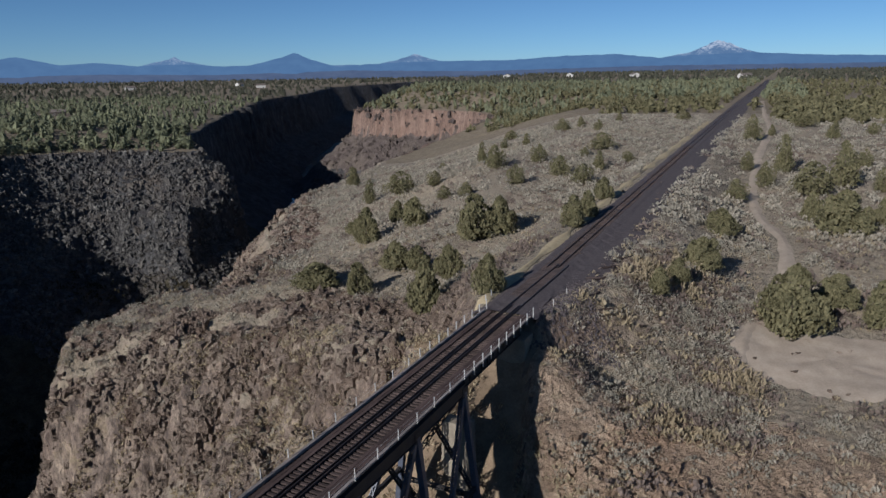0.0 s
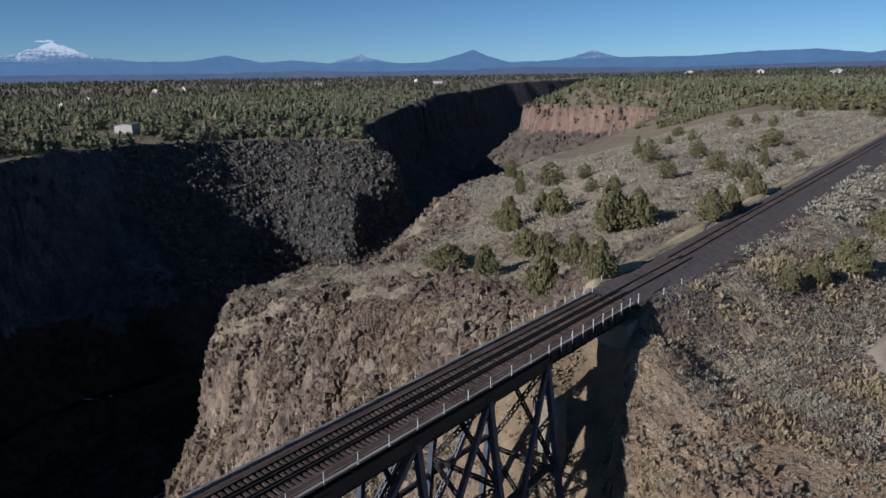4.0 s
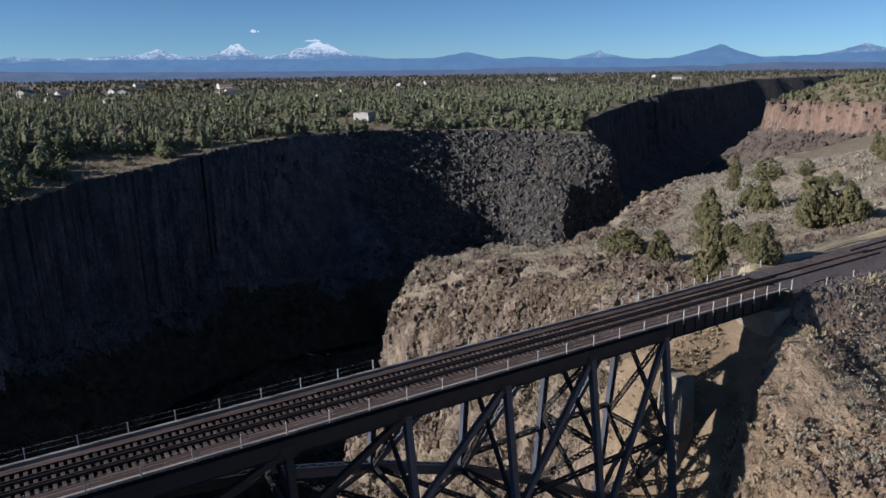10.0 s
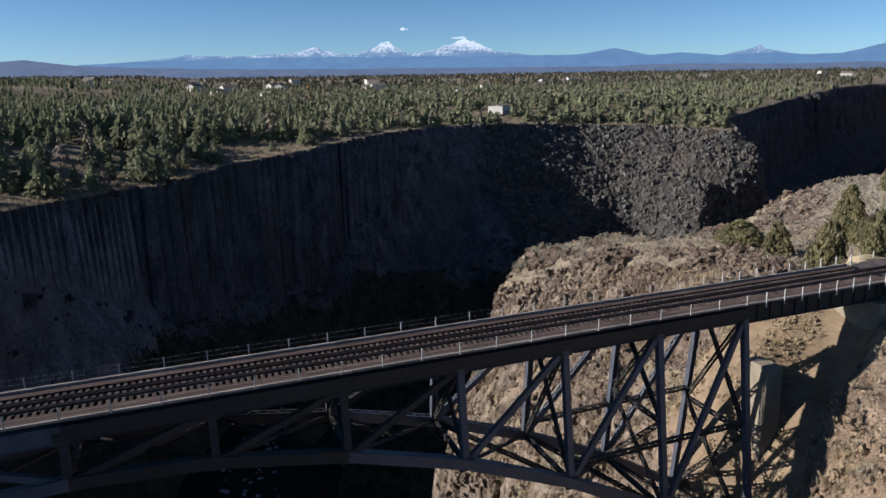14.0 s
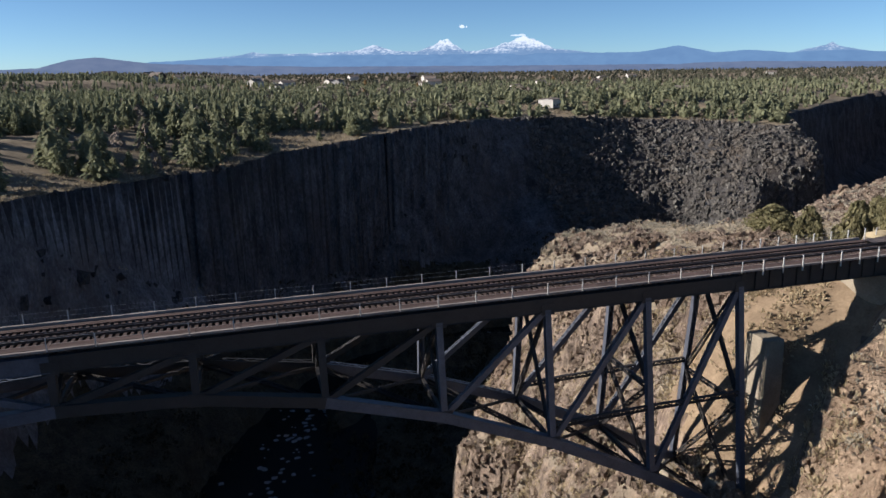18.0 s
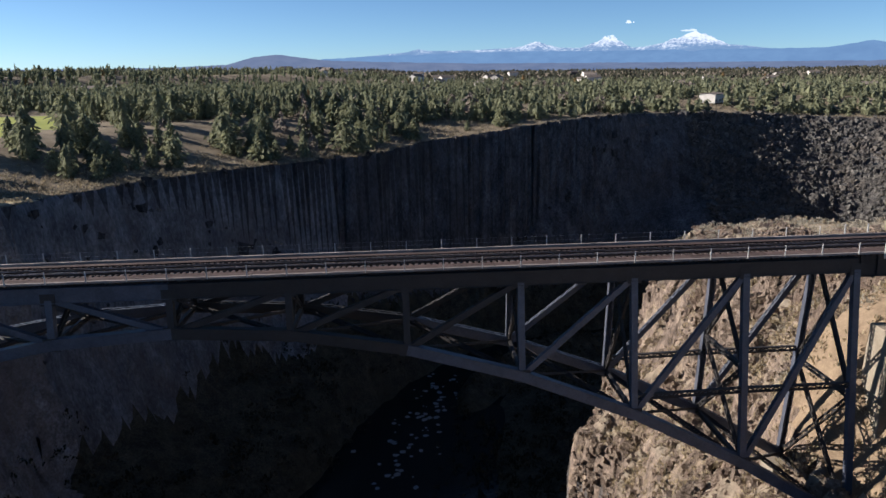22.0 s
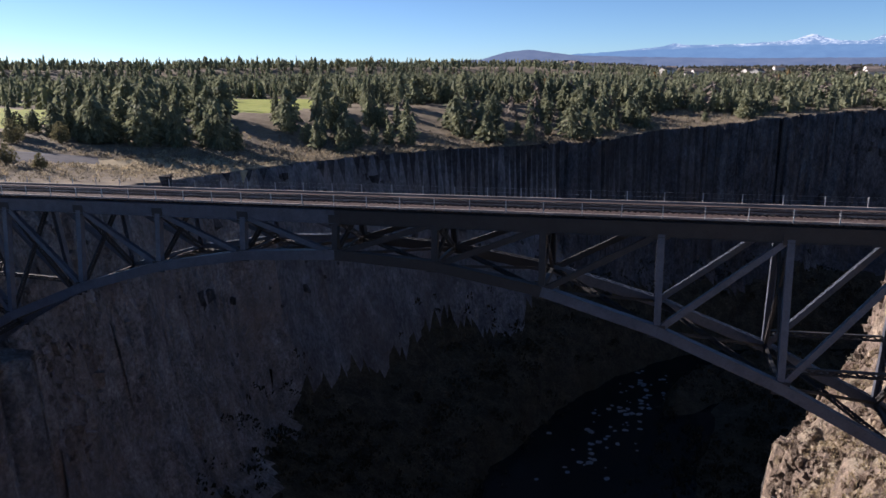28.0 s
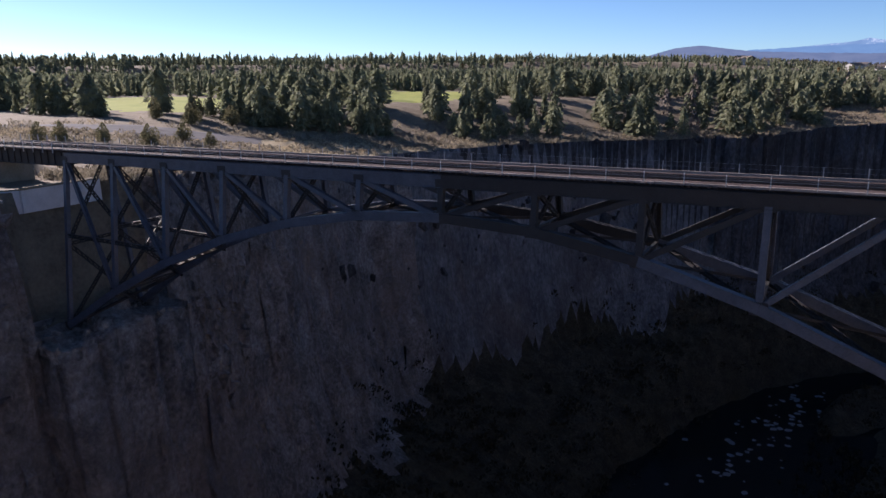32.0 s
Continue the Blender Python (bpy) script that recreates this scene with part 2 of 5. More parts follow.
def flank_z(x):
    return np.interp(x, [50, 53, 55, 58, 60.5, 64, 66.2, 70], [-19, -15.0, -12.6, -9.2, -6.3, -4.7, -3.3, -2.2])


def chute(x, y):
    """1 on the smooth dirt chute under the eastern approach span."""
    edge = flank_y(x) + 0.5 * vnoise(x / 2.5, x * 0, 40)
    return smooth(edge - 0.2, edge + 2.4, y) * smooth(13, 8, y) * smooth(51, 55, x) * smooth(70.2, 69.0, x)


def bed_z(x):
    return GRADE * np.minimum(x, 500) + 0.006 * np.clip(x - 500, 0, None) - 0.45


def track_y(x):
    return 0.6 + 0.022 * np.clip(x - 60, 0, None)


def ladder(stops):
    """Grid lines: (from, to, step) stretches, or a growing step."""
    out = []
    for a, b, s0, s1 in stops:
        v = a
        while v < b - 1e-6:
            out.append(v)
            v += s0 + (s1 - s0) * (v - a) / (b - a)
    return np.array(out)


def from_arrays(name, verts, faces, material, smooth_shade=False):
    """One mesh from numpy: verts n x 3, faces m x 3 or m x 4."""
    me = bpy.data.meshes.new(name)
    n, k = faces.shape
    me.vertices.add(len(verts))
    me.vertices.foreach_set("co", np.ascontiguousarray(verts, np.float32).ravel())
    me.loops.add(n * k)
    me.loops.foreach_set("vertex_index", np.ascontiguousarray(faces, np.int32).ravel())
    me.polygons.add(n)
    me.polygons.foreach_set("loop_start", np.arange(0, n * k, k, dtype=np.int32))
    me.polygons.foreach_set("use_smooth", np.full(n, smooth_shade))
    me.update(calc_edges=True)
    me.validate()
    if material:
        me.materials.append(material)
    return me


# ---- materials ----
def nodes_of(name):
    m = bpy.data.materials.new(name)
    m.use_nodes = True
    nt = m.node_tree
    return m, nt, nt.nodes["Principled BSDF"]


def ramp(nt, fac, stops):
    r = nt.nodes.new("ShaderNodeValToRGB")
    e = r.color_ramp.elements
    while len(e) < len(stops):
        e.new(0.5)
    for el, (p, c) in zip(e, stops):
        el.position, el.color = p, (*c, 1)
    nt.links.new(fac, r.inputs["Fac"])
    return r.outputs["Color"]


def tex(nt, kind, scale, co=None, **kw):
    n = nt.nodes.new("ShaderNodeTex" + kind)
    n.inputs["Scale"].default_value = scale
    for k, v in kw.items():
        n.inputs[k].default_value = v
    if co:
        nt.links.new(co, n.inputs["Vector"])
    return n


def mix(nt, fac, a, b, mode="MIX"):
    n = nt.nodes.new("ShaderNodeMix")
    n.data_type, n.blend_type = "RGBA", mode
    for sock, v in ((n.inputs["Factor"], fac), (n.inputs[6], a), (n.inputs[7], b)):
        if isinstance(v, (int, float)):
            sock.default_value = v
        elif isinstance(v, tuple):
            sock.default_value = (*v, 1)
        else:
            nt.links.new(v, sock)
    return n.outputs[2]


def place(nt, scale=(1, 1, 1)):
    g = nt.nodes.new("ShaderNodeNewGeometry")
    m = nt.nodes.new("ShaderNodeMapping")
    m.inputs["Scale"].default_value = scale
    nt.links.new(g.outputs["Position"], m.inputs["Vector"])
    return m.outputs["Vector"], g


def bump(nt, bsdf, height, strength, dist):
    b = nt.nodes.new("ShaderNodeBump")
    b.inputs["Strength"].default_value, b.inputs["Distance"].default_value = strength, dist
    nt.links.new(height, b.inputs["Height"])
    nt.links.new(b.outputs["Normal"], bsdf.inputs["Normal"])


def math_node(nt, op, a, b=0.0, clamp=False):
    n = nt.nodes.new("ShaderNodeMath")
    n.operation, n.use_clamp = op, clamp
    for sock, v in zip(n.inputs, (a, b)):
        if isinstance(v, (int, float)):
            sock.default_value = v
        else:
            nt.links.new(v, sock)
    return n.outputs[0]


def simple(name, dark, light, scale=3.0, rough=0.8, metal=0.0, rel=0.02, stretch=(1, 1, 1), random_tint=0.0):
    """A surface of two tones mixed by noise at two scales, with fine relief."""
    m, nt, b = nodes_of(name)
    co, _ = place(nt, stretch)
    n1, n2 = tex(nt, "Noise", scale, co, Detail=6.0, Roughness=0.65), tex(nt, "Noise", scale * 9, co, Detail=4.0)
    f = math_node(nt, "ADD", math_node(nt, "MULTIPLY", n1.outputs["Fac"], 0.65), math_node(nt, "MULTIPLY", n2.outputs["Fac"], 0.35))
    c = ramp(nt, f, [(0.32, dark), (0.68, light)])
    if random_tint:
        oi = nt.nodes.new("ShaderNodeObjectInfo")
        v = math_node(nt, "ADD", math_node(nt, "MULTIPLY", oi.outputs["Random"], 2 * random_tint), 1 - random_tint)
        h = nt.nodes.new("ShaderNodeHueSaturation")
        nt.links.new(v, h.inputs["Value"])
        nt.links.new(c, h.inputs["Color"])
        c = h.outputs["Color"]
    nt.links.new(c, b.inputs["Base Color"])
    b.inputs["Roughness"].default_value, b.inputs["Metallic"].default_value = rough, metal
    b.inputs["Specular IOR Level"].default_value = 0.15 if rough > 0.8 else 0.5
    bump(nt, b, n2.outputs["Fac"], 0.5, rel)
    return m


def foliage(name, dark, light, scale):
    """Leaves that let some light through."""
    m, nt, b = nodes_of(name)
    co, _ = place(nt)
    n1, n2 = tex(nt, "Noise", scale, co, Detail=4.0), tex(nt, "Noise", scale * 12, co, Detail=3.0)
    g = nt.nodes.new("ShaderNodeNewGeometry")
    f = math_node(nt, "ADD", math_node(nt, "ADD", math_node(nt, "MULTIPLY", n1.outputs["Fac"], 0.45), math_node(nt, "MULTIPLY", n2.outputs["Fac"], 0.3)), math_node(nt, "MULTIPLY", g.outputs["Random Per Island"], 0.25))
    c = ramp(nt, f, [(0.28, dark), (0.72, light)])
    nt.links.new(c, b.inputs["Base Color"])
    b.inputs["Roughness"].default_value = 0.85
    b.inputs["Specular IOR Level"].default_value = 0.2
    t = nt.nodes.new("ShaderNodeBsdfTranslucent")
    nt.links.new(c, t.inputs["Color"])
    x = nt.nodes.new("ShaderNodeMixShader")
    x.inputs[0].default_value = 0.38
    out = nt.nodes["Material Output"]
    nt.links.new(b.outputs[0], x.inputs[1])
    nt.links.new(t.outputs[0], x.inputs[2])
    nt.links.new(x.outputs[0], out.inputs["Surface"])
    return m


def make_ground():
    """Dry sage steppe on the flat, broken basalt on the steep."""
    m, nt, b = nodes_of("steppe_and_basalt")
    co, g = place(nt)
    sep = nt.nodes.new("ShaderNodeSeparateXYZ")
    nt.links.new(g.outputs["Normal"], sep.inputs[0])
    steep = ramp(nt, sep.outputs["Z"], [(0.50, (1, 1, 1)), (0.80, (0, 0, 0))])
    n_big, n_mid, n_fine = tex(nt, "Noise", 0.035, co, Detail=5.0), tex(nt, "Noise", 0.55, co, Detail=7.0, Roughness=0.7), tex(nt, "Noise", 4.0, co, Detail=5.0)
    soil = ramp(nt, n_mid.outputs["Fac"], [(0.30, (0.165, 0.137, 0.107)), (0.50, (0.268, 0.222, 0.168)), (0.68, (0.385, 0.316, 0.232))])
    straw = ramp(nt, n_big.outputs["Fac"], [(0.40, (0.175, 0.15, 0.115)), (0.62, (0.345, 0.278, 0.188))])
    soil = mix(nt, 0.45, soil, straw)
    vor = tex(nt, "Voronoi", 0.9, co)
    cool = ramp(nt, vor.outputs["Distance"], [(0.15, (0.17, 0.155, 0.128)), (0.45, (0.28, 0.235, 0.175))])
    soil = mix(nt, 0.35, soil, cool)
    cor, _ = place(nt, (1, 1, 0.45))
    rn, rv = tex(nt, "Noise", 0.42, cor, Detail=9.0, Roughness=0.72), tex(nt, "Voronoi", 0.9, cor)
    rock = ramp(nt, rn.outputs["Fac"], [(0.30, (0.046, 0.038, 0.034)), (0.43, (0.125, 0.100, 0.085)), (0.55, (0.21, 0.168, 0.138)), (0.68, (0.32, 0.265, 0.21))])
    lump = tex(nt, "Noise", 1.7, cor, Detail=6.0, Roughness=0.75)
    rock = mix(nt, 0.85, rock, ramp(nt, lump.outputs["Fac"], [(0.36, (0.35, 0.33, 0.32)), (0.50, (1.0, 0.97, 0.94)), (0.64, (1.55, 1.45, 1.3))]), "MULTIPLY")
    cr = nt.nodes.new("ShaderNodeTexVoronoi")
    cr.feature = 'DISTANCE_TO_EDGE'
    cr.inputs["Scale"].default_value = 0.95
    nt.links.new(mix(nt, 0.45, cor, n_mid.outputs["Color"], "ADD"), cr.inputs["Vector"])
    crack = math_node(nt, "MULTIPLY", ramp(nt, cr.outputs["Distance"], [(0.0, (0.7, 0.7, 0.7)), (0.05, (0, 0, 0))]), ramp(nt, n_mid.outputs["Fac"], [(0.45, (0, 0, 0)), (0.6, (1, 1, 1))]))
    rock = mix(nt, crack, rock, (0.035, 0.028, 0.023))
    tuft = tex(nt, "Noise", 0.24, co, Detail=8.0, Roughness=0.68)
    rock = mix(nt, ramp(nt, tuft.outputs["Fac"], [(0.54, (0, 0, 0)), (0.64, (0.42, 0.42, 0.42))]), rock, mix(nt, n_fine.outputs["Fac"], (0.20, 0.155, 0.09), (0.35, 0.28, 0.165)))
    rust = tex(nt, "Noise", 0.02, co, Detail=3.0)
    rock = mix(nt, ramp(nt, rust.outputs["Fac"], [(0.45, (0, 0, 0)), (0.7, (0.2, 0.2, 0.2))]), rock, (0.22, 0.13, 0.085))
    c = mix(nt, steep, soil, rock)
    nt.links.new(c, b.inputs["Base Color"])
    b.inputs["Roughness"].default_value = 0.95
    b.inputs["Specular IOR Level"].default_value = 0.15
    h = math_node(nt, "ADD", math_node(nt, "ADD", math_node(nt, "MULTIPLY", n_mid.outputs["Fac"], 0.5), math_node(nt, "MULTIPLY", n_fine.outputs["Fac"], 0.12)), math_node(nt, "ADD", math_node(nt, "MULTIPLY", rv.outputs["Distance"], 0.45), math_node(nt, "MULTIPLY", lump.outputs["Fac"], 0.5)))
    bump(nt, b, h, 0.9, 0.9)
    return m


def make_basalt(name, tones, stain, scale=1.0, upright=0.5):
    """Broken basalt: four tones from crevice to lichen, with stains in patches."""
    m, nt, b = nodes_of(name)
    co, g = place(nt, (scale, scale, scale * upright))
    n1, n2 = tex(nt, "Noise", 0.16, co, Detail=9.0, Roughness=0.72), tex(nt, "Noise", 1.3, co, Detail=6.0, Roughness=0.7)
    v = tex(nt, "Voronoi", 0.55, co)
    f = math_node(nt, "ADD", math_node(nt, "MULTIPLY", n1.outputs["Fac"], 0.55), math_node(nt, "MULTIPLY", n2.outputs["Fac"], 0.45))
    g2 = nt.nodes.new("ShaderNodeNewGeometry")
    f = math_node(nt, "ADD", f, math_node(nt, "MULTIPLY", math_node(nt, "SUBTRACT", g2.outputs["Random Per Island"], 0.5), 0.10))
    c = ramp(nt, f, list(zip((0.34, 0.47, 0.57, 0.70), tones)))
    patch_n = tex(nt, "Noise", 0.035, co, Detail=6.0, Roughness=0.65)
    c = mix(nt, ramp(nt, patch_n.outputs["Fac"], [(0.46, (0, 0, 0)), (0.66, (0.6, 0.6, 0.6))]), c, stain)
    nt.links.new(c, b.inputs["Base Color"])
    b.inputs["Roughness"].default_value = 0.95
    b.inputs["Specular IOR Level"].default_value = 0.15
    bump(nt, b, math_node(nt, "ADD", math_node(nt, "MULTIPLY", v.outputs["Distance"], 0.6), n2.outputs["Fac"]), 0.9, 1.2)
    return m


M_GROUND = make_ground()
# Grey rock, its tones darkened to stand in for gorge shade.
M_BASALT = make_basalt("shade_darkened_grey_basalt", ((0.017, 0.016, 0.017), (0.047, 0.045, 0.046), (0.094, 0.091, 0.088), (0.190, 0.182, 0.173)), (0.050, 0.041, 0.035))
# Same basalt in lighter tones, painting sky light onto the shaded wall.
M_CLIFF = make_basalt("sky_lightened_wall_basalt", ((0.024, 0.023, 0.026), (0.070, 0.068, 0.071), (0.136, 0.132, 0.131), (0.26, 0.25, 0.245)), (0.088, 0.074, 0.066))
# Columns in paler tones, with light from the open sky painted in.
M_COLUMN = make_basalt("sky_paled_columnar_basalt", ((0.042, 0.042, 0.047), (0.117, 0.116, 0.119), (0.208, 0.201, 0.201), (0.384, 0.368, 0.360)), (0.150, 0.120, 0.102), 1.0, 0.5)
# Brown rock, its tones raised to include skylight from the east.
M_BROWN = make_basalt("skylit_weathered_brown_basalt", ((0.064, 0.058, 0.054), (0.165, 0.145, 0.133), (0.300, 0.269, 0.246), (0.515, 0.488, 0.443)), (0.220, 0.173, 0.145), 1.1, 0.9)
M_RED = make_basalt("red_brown_basalt", ((0.045, 0.032, 0.027), (0.130, 0.088, 0.070), (0.235, 0.165, 0.130), (0.36, 0.28, 0.225)), (0.22, 0.145, 0.110), 0.7, 0.25)
M_TALUS = make_basalt("grey_brown_talus", ((0.044, 0.034, 0.031), (0.084, 0.067, 0.060), (0.132, 0.107, 0.094), (0.204, 0.170, 0.144)), (0.14, 0.115, 0.088), 1.2, 0.8)
# Brush and scree, coloured darker to deepen shade at the gorge bottom.
M_LITTER = make_basalt("shade_darkened_brush_scree", ((0.020, 0.018, 0.014), (0.050, 0.043, 0.030), (0.090, 0.078, 0.053), (0.16, 0.14, 0.10)), (0.065, 0.052, 0.028), 1.4, 1.0)
M_BLUFF = make_basalt("tan_cracked_basalt", ((0.121, 0.089, 0.065), (0.329, 0.242, 0.172), (0.513, 0.390, 0.279), (0.712, 0.564, 0.400)), (0.320, 0.213, 0.141), 2.0, 1.0)
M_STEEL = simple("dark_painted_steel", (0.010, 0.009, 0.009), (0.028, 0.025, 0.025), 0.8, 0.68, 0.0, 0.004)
# Blue-grey paint of the outer sections, with reflected sky mixed into its colour.
M_STEEL_BLUE = simple("blue_grey_paint_sky_sheen", (0.034, 0.039, 0.053), (0.085, 0.094, 0.122), 0.8, 0.5, 0.0, 0.004)
M_WEATHERED = simple("weathered_grey_timber", (0.13, 0.11, 0.10), (0.29, 0.255, 0.235), 1.2, 0.85, 0.0, 0.01, (0.25, 1, 1), 0.15)
M_TIE = simple("creosoted_timber", (0.030, 0.022, 0.020), (0.085, 0.062, 0.055), 2.0, 0.9, 0.0, 0.012, (1, 0.3, 1), 0.35)
M_PLANK = simple("red_brown_walkway_timber", (0.045, 0.031, 0.028), (0.100, 0.070, 0.062), 1.5, 0.9, 0.0, 0.01, (0.2, 1, 1), 0.25)
M_RAIL = simple("rusted_rail_steel", (0.045, 0.034, 0.029), (0.12, 0.088, 0.074), 3.0, 0.42, 0.6, 0.003)
M_POST = simple("galvanised_post", (0.30, 0.30, 0.29), (0.50, 0.49, 0.47), 3.0, 0.55, 0.2, 0.002)
M_SLOPE = simple("loose_tan_slope_dirt", (0.120, 0.087, 0.058), (0.264, 0.196, 0.130), 0.5, 0.95, 0.0, 0.06)
M_WEST = simple("dry_brown_plateau_soil", (0.111, 0.089, 0.064), (0.255, 0.208, 0.145), 0.25, 0.95, 0.0, 0.10)
M_CONCRETE = simple("old_concrete", (0.160, 0.134, 0.100), (0.272, 0.236, 0.182), 0.7, 0.9, 0.0, 0.02)


def part(name, bm, material, parent, label=""):
    """Links a bmesh as one mesh object under a thing or a part."""
    me = bpy.data.meshes.new(name)
    bm.to_mesh(me)
    bm.free()
    me.materials.append(material)
    ob = new(name, me)
    ob.parent = parent
    return tagged(ob, label)


def linked(name, me, parent, m=None):
    ob = new(name, me)
    ob.parent = parent
    if m:
        ob.matrix_basis = m
    return ob


def empty(name, label, category, at=(0, 0, 0), group="", kind=""):
    ob = new(name)
    ob.location = at
    return tagged(ob, label, category, group, kind)


def box(bm, x0, x1, y0, y1, z0, z1):
    v = [bm.verts.new((x, y, z)) for x in (x0, x1) for y in (y0, y1) for z in (z0, z1)]
    for f in ((0, 1, 3, 2), (4, 6, 7, 5), (0, 4, 5, 1), (2, 3, 7, 6), (0, 2, 6, 4), (1, 5, 7, 3)):
        bm.faces.new([v[i] for i in f])


def beam(bm, p, q, w, h, up=(0, 0, 1)):
    """A straight bar from p to q: w across, h along up."""
    p, q, up = Vector(p), Vector(q), Vector(up)
    a = (q - p).normalized()
    s = a.cross(up)
    s = s.normalized() if s.length > 1e-4 else Vector((0, 1, 0))
    u = s.cross(a).normalized()
    vs = [[bm.verts.new(e + s * (i * w / 2) + u * (j * h / 2)) for i, j in ((-1, -1), (1, -1), (1, 1), (-1, 1))] for e in (p, q)]
    bm.faces.new(vs[0][::-1])
    bm.faces.new(vs[1])
    for i in range(4):
        bm.faces.new((vs[0][i], vs[0][(i + 1) % 4], vs[1][(i + 1) % 4], vs[1][i]))


def laced(bm, p, q, w, h, up, solid=True):
    """A built-up member: two webs, a cover plate on one face and zigzag lacing on the open ones."""
    p, q, up = Vector(p), Vector(q), Vector(up)
    a = q - p
    n = a.length
    a.normalize()
    s = a.cross(up).normalized()
    u = s.cross(a).normalized()
    t = 0.035
    for e in (-1, 1):
        beam(bm, p + u * (e * (h / 2 - t / 2)), q + u * (e * (h / 2 - t / 2)), w, t, u)
        for g in (-1, 1):
            beam(bm, p + u * (e * (h / 2 - min(0.07, 0.1 * h))) + s * (g * w / 2), q + u * (e * (h / 2 - min(0.07, 0.1 * h))) + s * (g * w / 2), 0.03, min(0.14, 0.2 * h), u)
    k = max(2, int(n / (h * 1.1)))
    for g in ((1,) if solid else (-1, 1)):
        for i in range(k):
            b0, b1 = p + a * (n * i / k), p + a * (n * (i + 1) / k)
            e = 1 if i % 2 else -1
            beam(bm, b0 + s * (g * w / 2) - u * (e * (h / 2 - 0.06)), b1 + s * (g * w / 2) + u * (e * (h / 2 - 0.06)), 0.018, 0.10, u)
    if solid:
        beam(bm, p - s * (w / 2), q - s * (w / 2), 0.025, h - 0.02, u)


# ---- the land ----
gx = ladder([(-4600, -400, 260, 40), (-400, -90, 14, 2.2), (-90, 44, 1.9, 1.5), (44, 112, 0.66, 0.7), (112, 340, 1.2, 2.6), (340, 720, 2.6, 4.2), (720, 1600, 4, 22), (1600, 4800, 30, 220)])
gy = ladder([(-4600, -300, 260, 30), (-300, -60, 9, 1.2), (-60, 96, 0.70, 0.74), (96, 420, 1.3, 2.6), (420, 900, 3.0, 10), (900, 4800, 12, 230)])
GX, GY = np.meshgrid(gx, gy, indexing="ij")
GZ, GW = land(GX, GY)
GC = land(GX, GY, False)[0]
GS = smooth(0.7, 1.8, np.hypot(np.gradient(GC, gx, axis=0), np.gradient(GC, gy, axis=1)))
WD, _, _ = polydist(GX, GY, RIM_WEST)
ED, _, _ = polydist(GX, GY, RIM_EAST)
LZ = np.where((WD < ED) & (GX < 150), 5.0, 2.8)
CH = chute(GX, GY)
OX = GW * GS * (1 - 0.9 * CH) * 1.5 * fbm(GX / 3.0, GZ / LZ + GY, 3, 51, 0.55)
OY = GW * GS * (1 - 0.9 * CH) * 1.5 * fbm(GY / 3.0, GZ / LZ - GX, 3, 52, 0.55)
ni, nj = GX.shape
idx = np.arange(ni * nj).reshape(ni, nj)
quads = np.stack([idx[:-1, :-1], idx[1:, :-1], idx[1:, 1:], idx[:-1, 1:]], -1).reshape(-1, 4)
ground = new("ground", from_arrays("ground", np.stack([GX + OX, GY + OY, GZ], -1).reshape(-1, 3), quads, M_GROUND, True))
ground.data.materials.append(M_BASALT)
ground.data.materials.append(M_RED)
for m in (M_BROWN, M_TALUS, M_LITTER, M_SLOPE, M_COLUMN, M_WEST, M_BLUFF, M_CLIFF):
    ground.data.materials.append(m)
# western and deep faces get the basalt with shade in its colour
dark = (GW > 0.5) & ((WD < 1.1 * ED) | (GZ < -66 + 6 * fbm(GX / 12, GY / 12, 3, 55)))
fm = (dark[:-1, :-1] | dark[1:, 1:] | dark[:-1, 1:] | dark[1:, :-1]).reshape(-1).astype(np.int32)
red = (GW > 0.5) & (ED < WD) & (GX > 440) & (GX < 1000) & (GZ > -70)
fm = np.where((red[:-1, :-1] | red[1:, 1:] | red[:-1, 1:] | red[1:, :-1]).reshape(-1), np.where(np.maximum(GZ[:-1, :-1], GZ[1:, 1:]).reshape(-1) > -30 + 5 * vnoise(GX / 14, GY / 14, 57)[:-1, :-1].reshape(-1), 2, 4), fm).astype(np.int32)
# wall up to the spur takes the lightened copy
face = dark & (GX + 8 * vnoise(GX / 12, GY / 12, 66) < 160) & (WD < ED)
fm = np.where((face[:-1, :-1] | face[1:, 1:]).reshape(-1), 10, fm).astype(np.int32)
# left of the cleft the wall gets the sky-paled columns
column = dark & ((GX + 10) * 0.8 + (GY - 214) * 0.6 < 0)
fm = np.where((column[:-1, :-1] | column[1:, 1:]).reshape(-1), 7, fm).astype(np.int32)
# brown wall below the western end, skylight in its colour
brown = dark & (GX < 20) & (GY < 104 + 5 * vnoise(GX / 9, GX * 0, 59))
fm = np.where((brown[:-1, :-1] | brown[1:, 1:]).reshape(-1), 3, fm).astype(np.int32)
# low floor: brush and scree tone with painted shade
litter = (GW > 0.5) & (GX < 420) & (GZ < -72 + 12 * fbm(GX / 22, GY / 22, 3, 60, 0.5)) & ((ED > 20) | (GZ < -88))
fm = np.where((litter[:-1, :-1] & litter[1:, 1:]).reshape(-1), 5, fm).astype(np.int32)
plain = (GW < 0.5) & (((WD < ED) & (GX < 420)) | (GX > 400))
fm = np.where((plain[:-1, :-1] & plain[1:, 1:] & plain[:-1, 1:] & plain[1:, :-1]).reshape(-1), 8, fm).astype(np.int32)
bare = CH + 0.25 * fbm(GX / 3, GY / 3, 3, 62) > 0.55
fm = np.where(bare[:-1, :-1].reshape(-1), 6, fm).astype(np.int32)
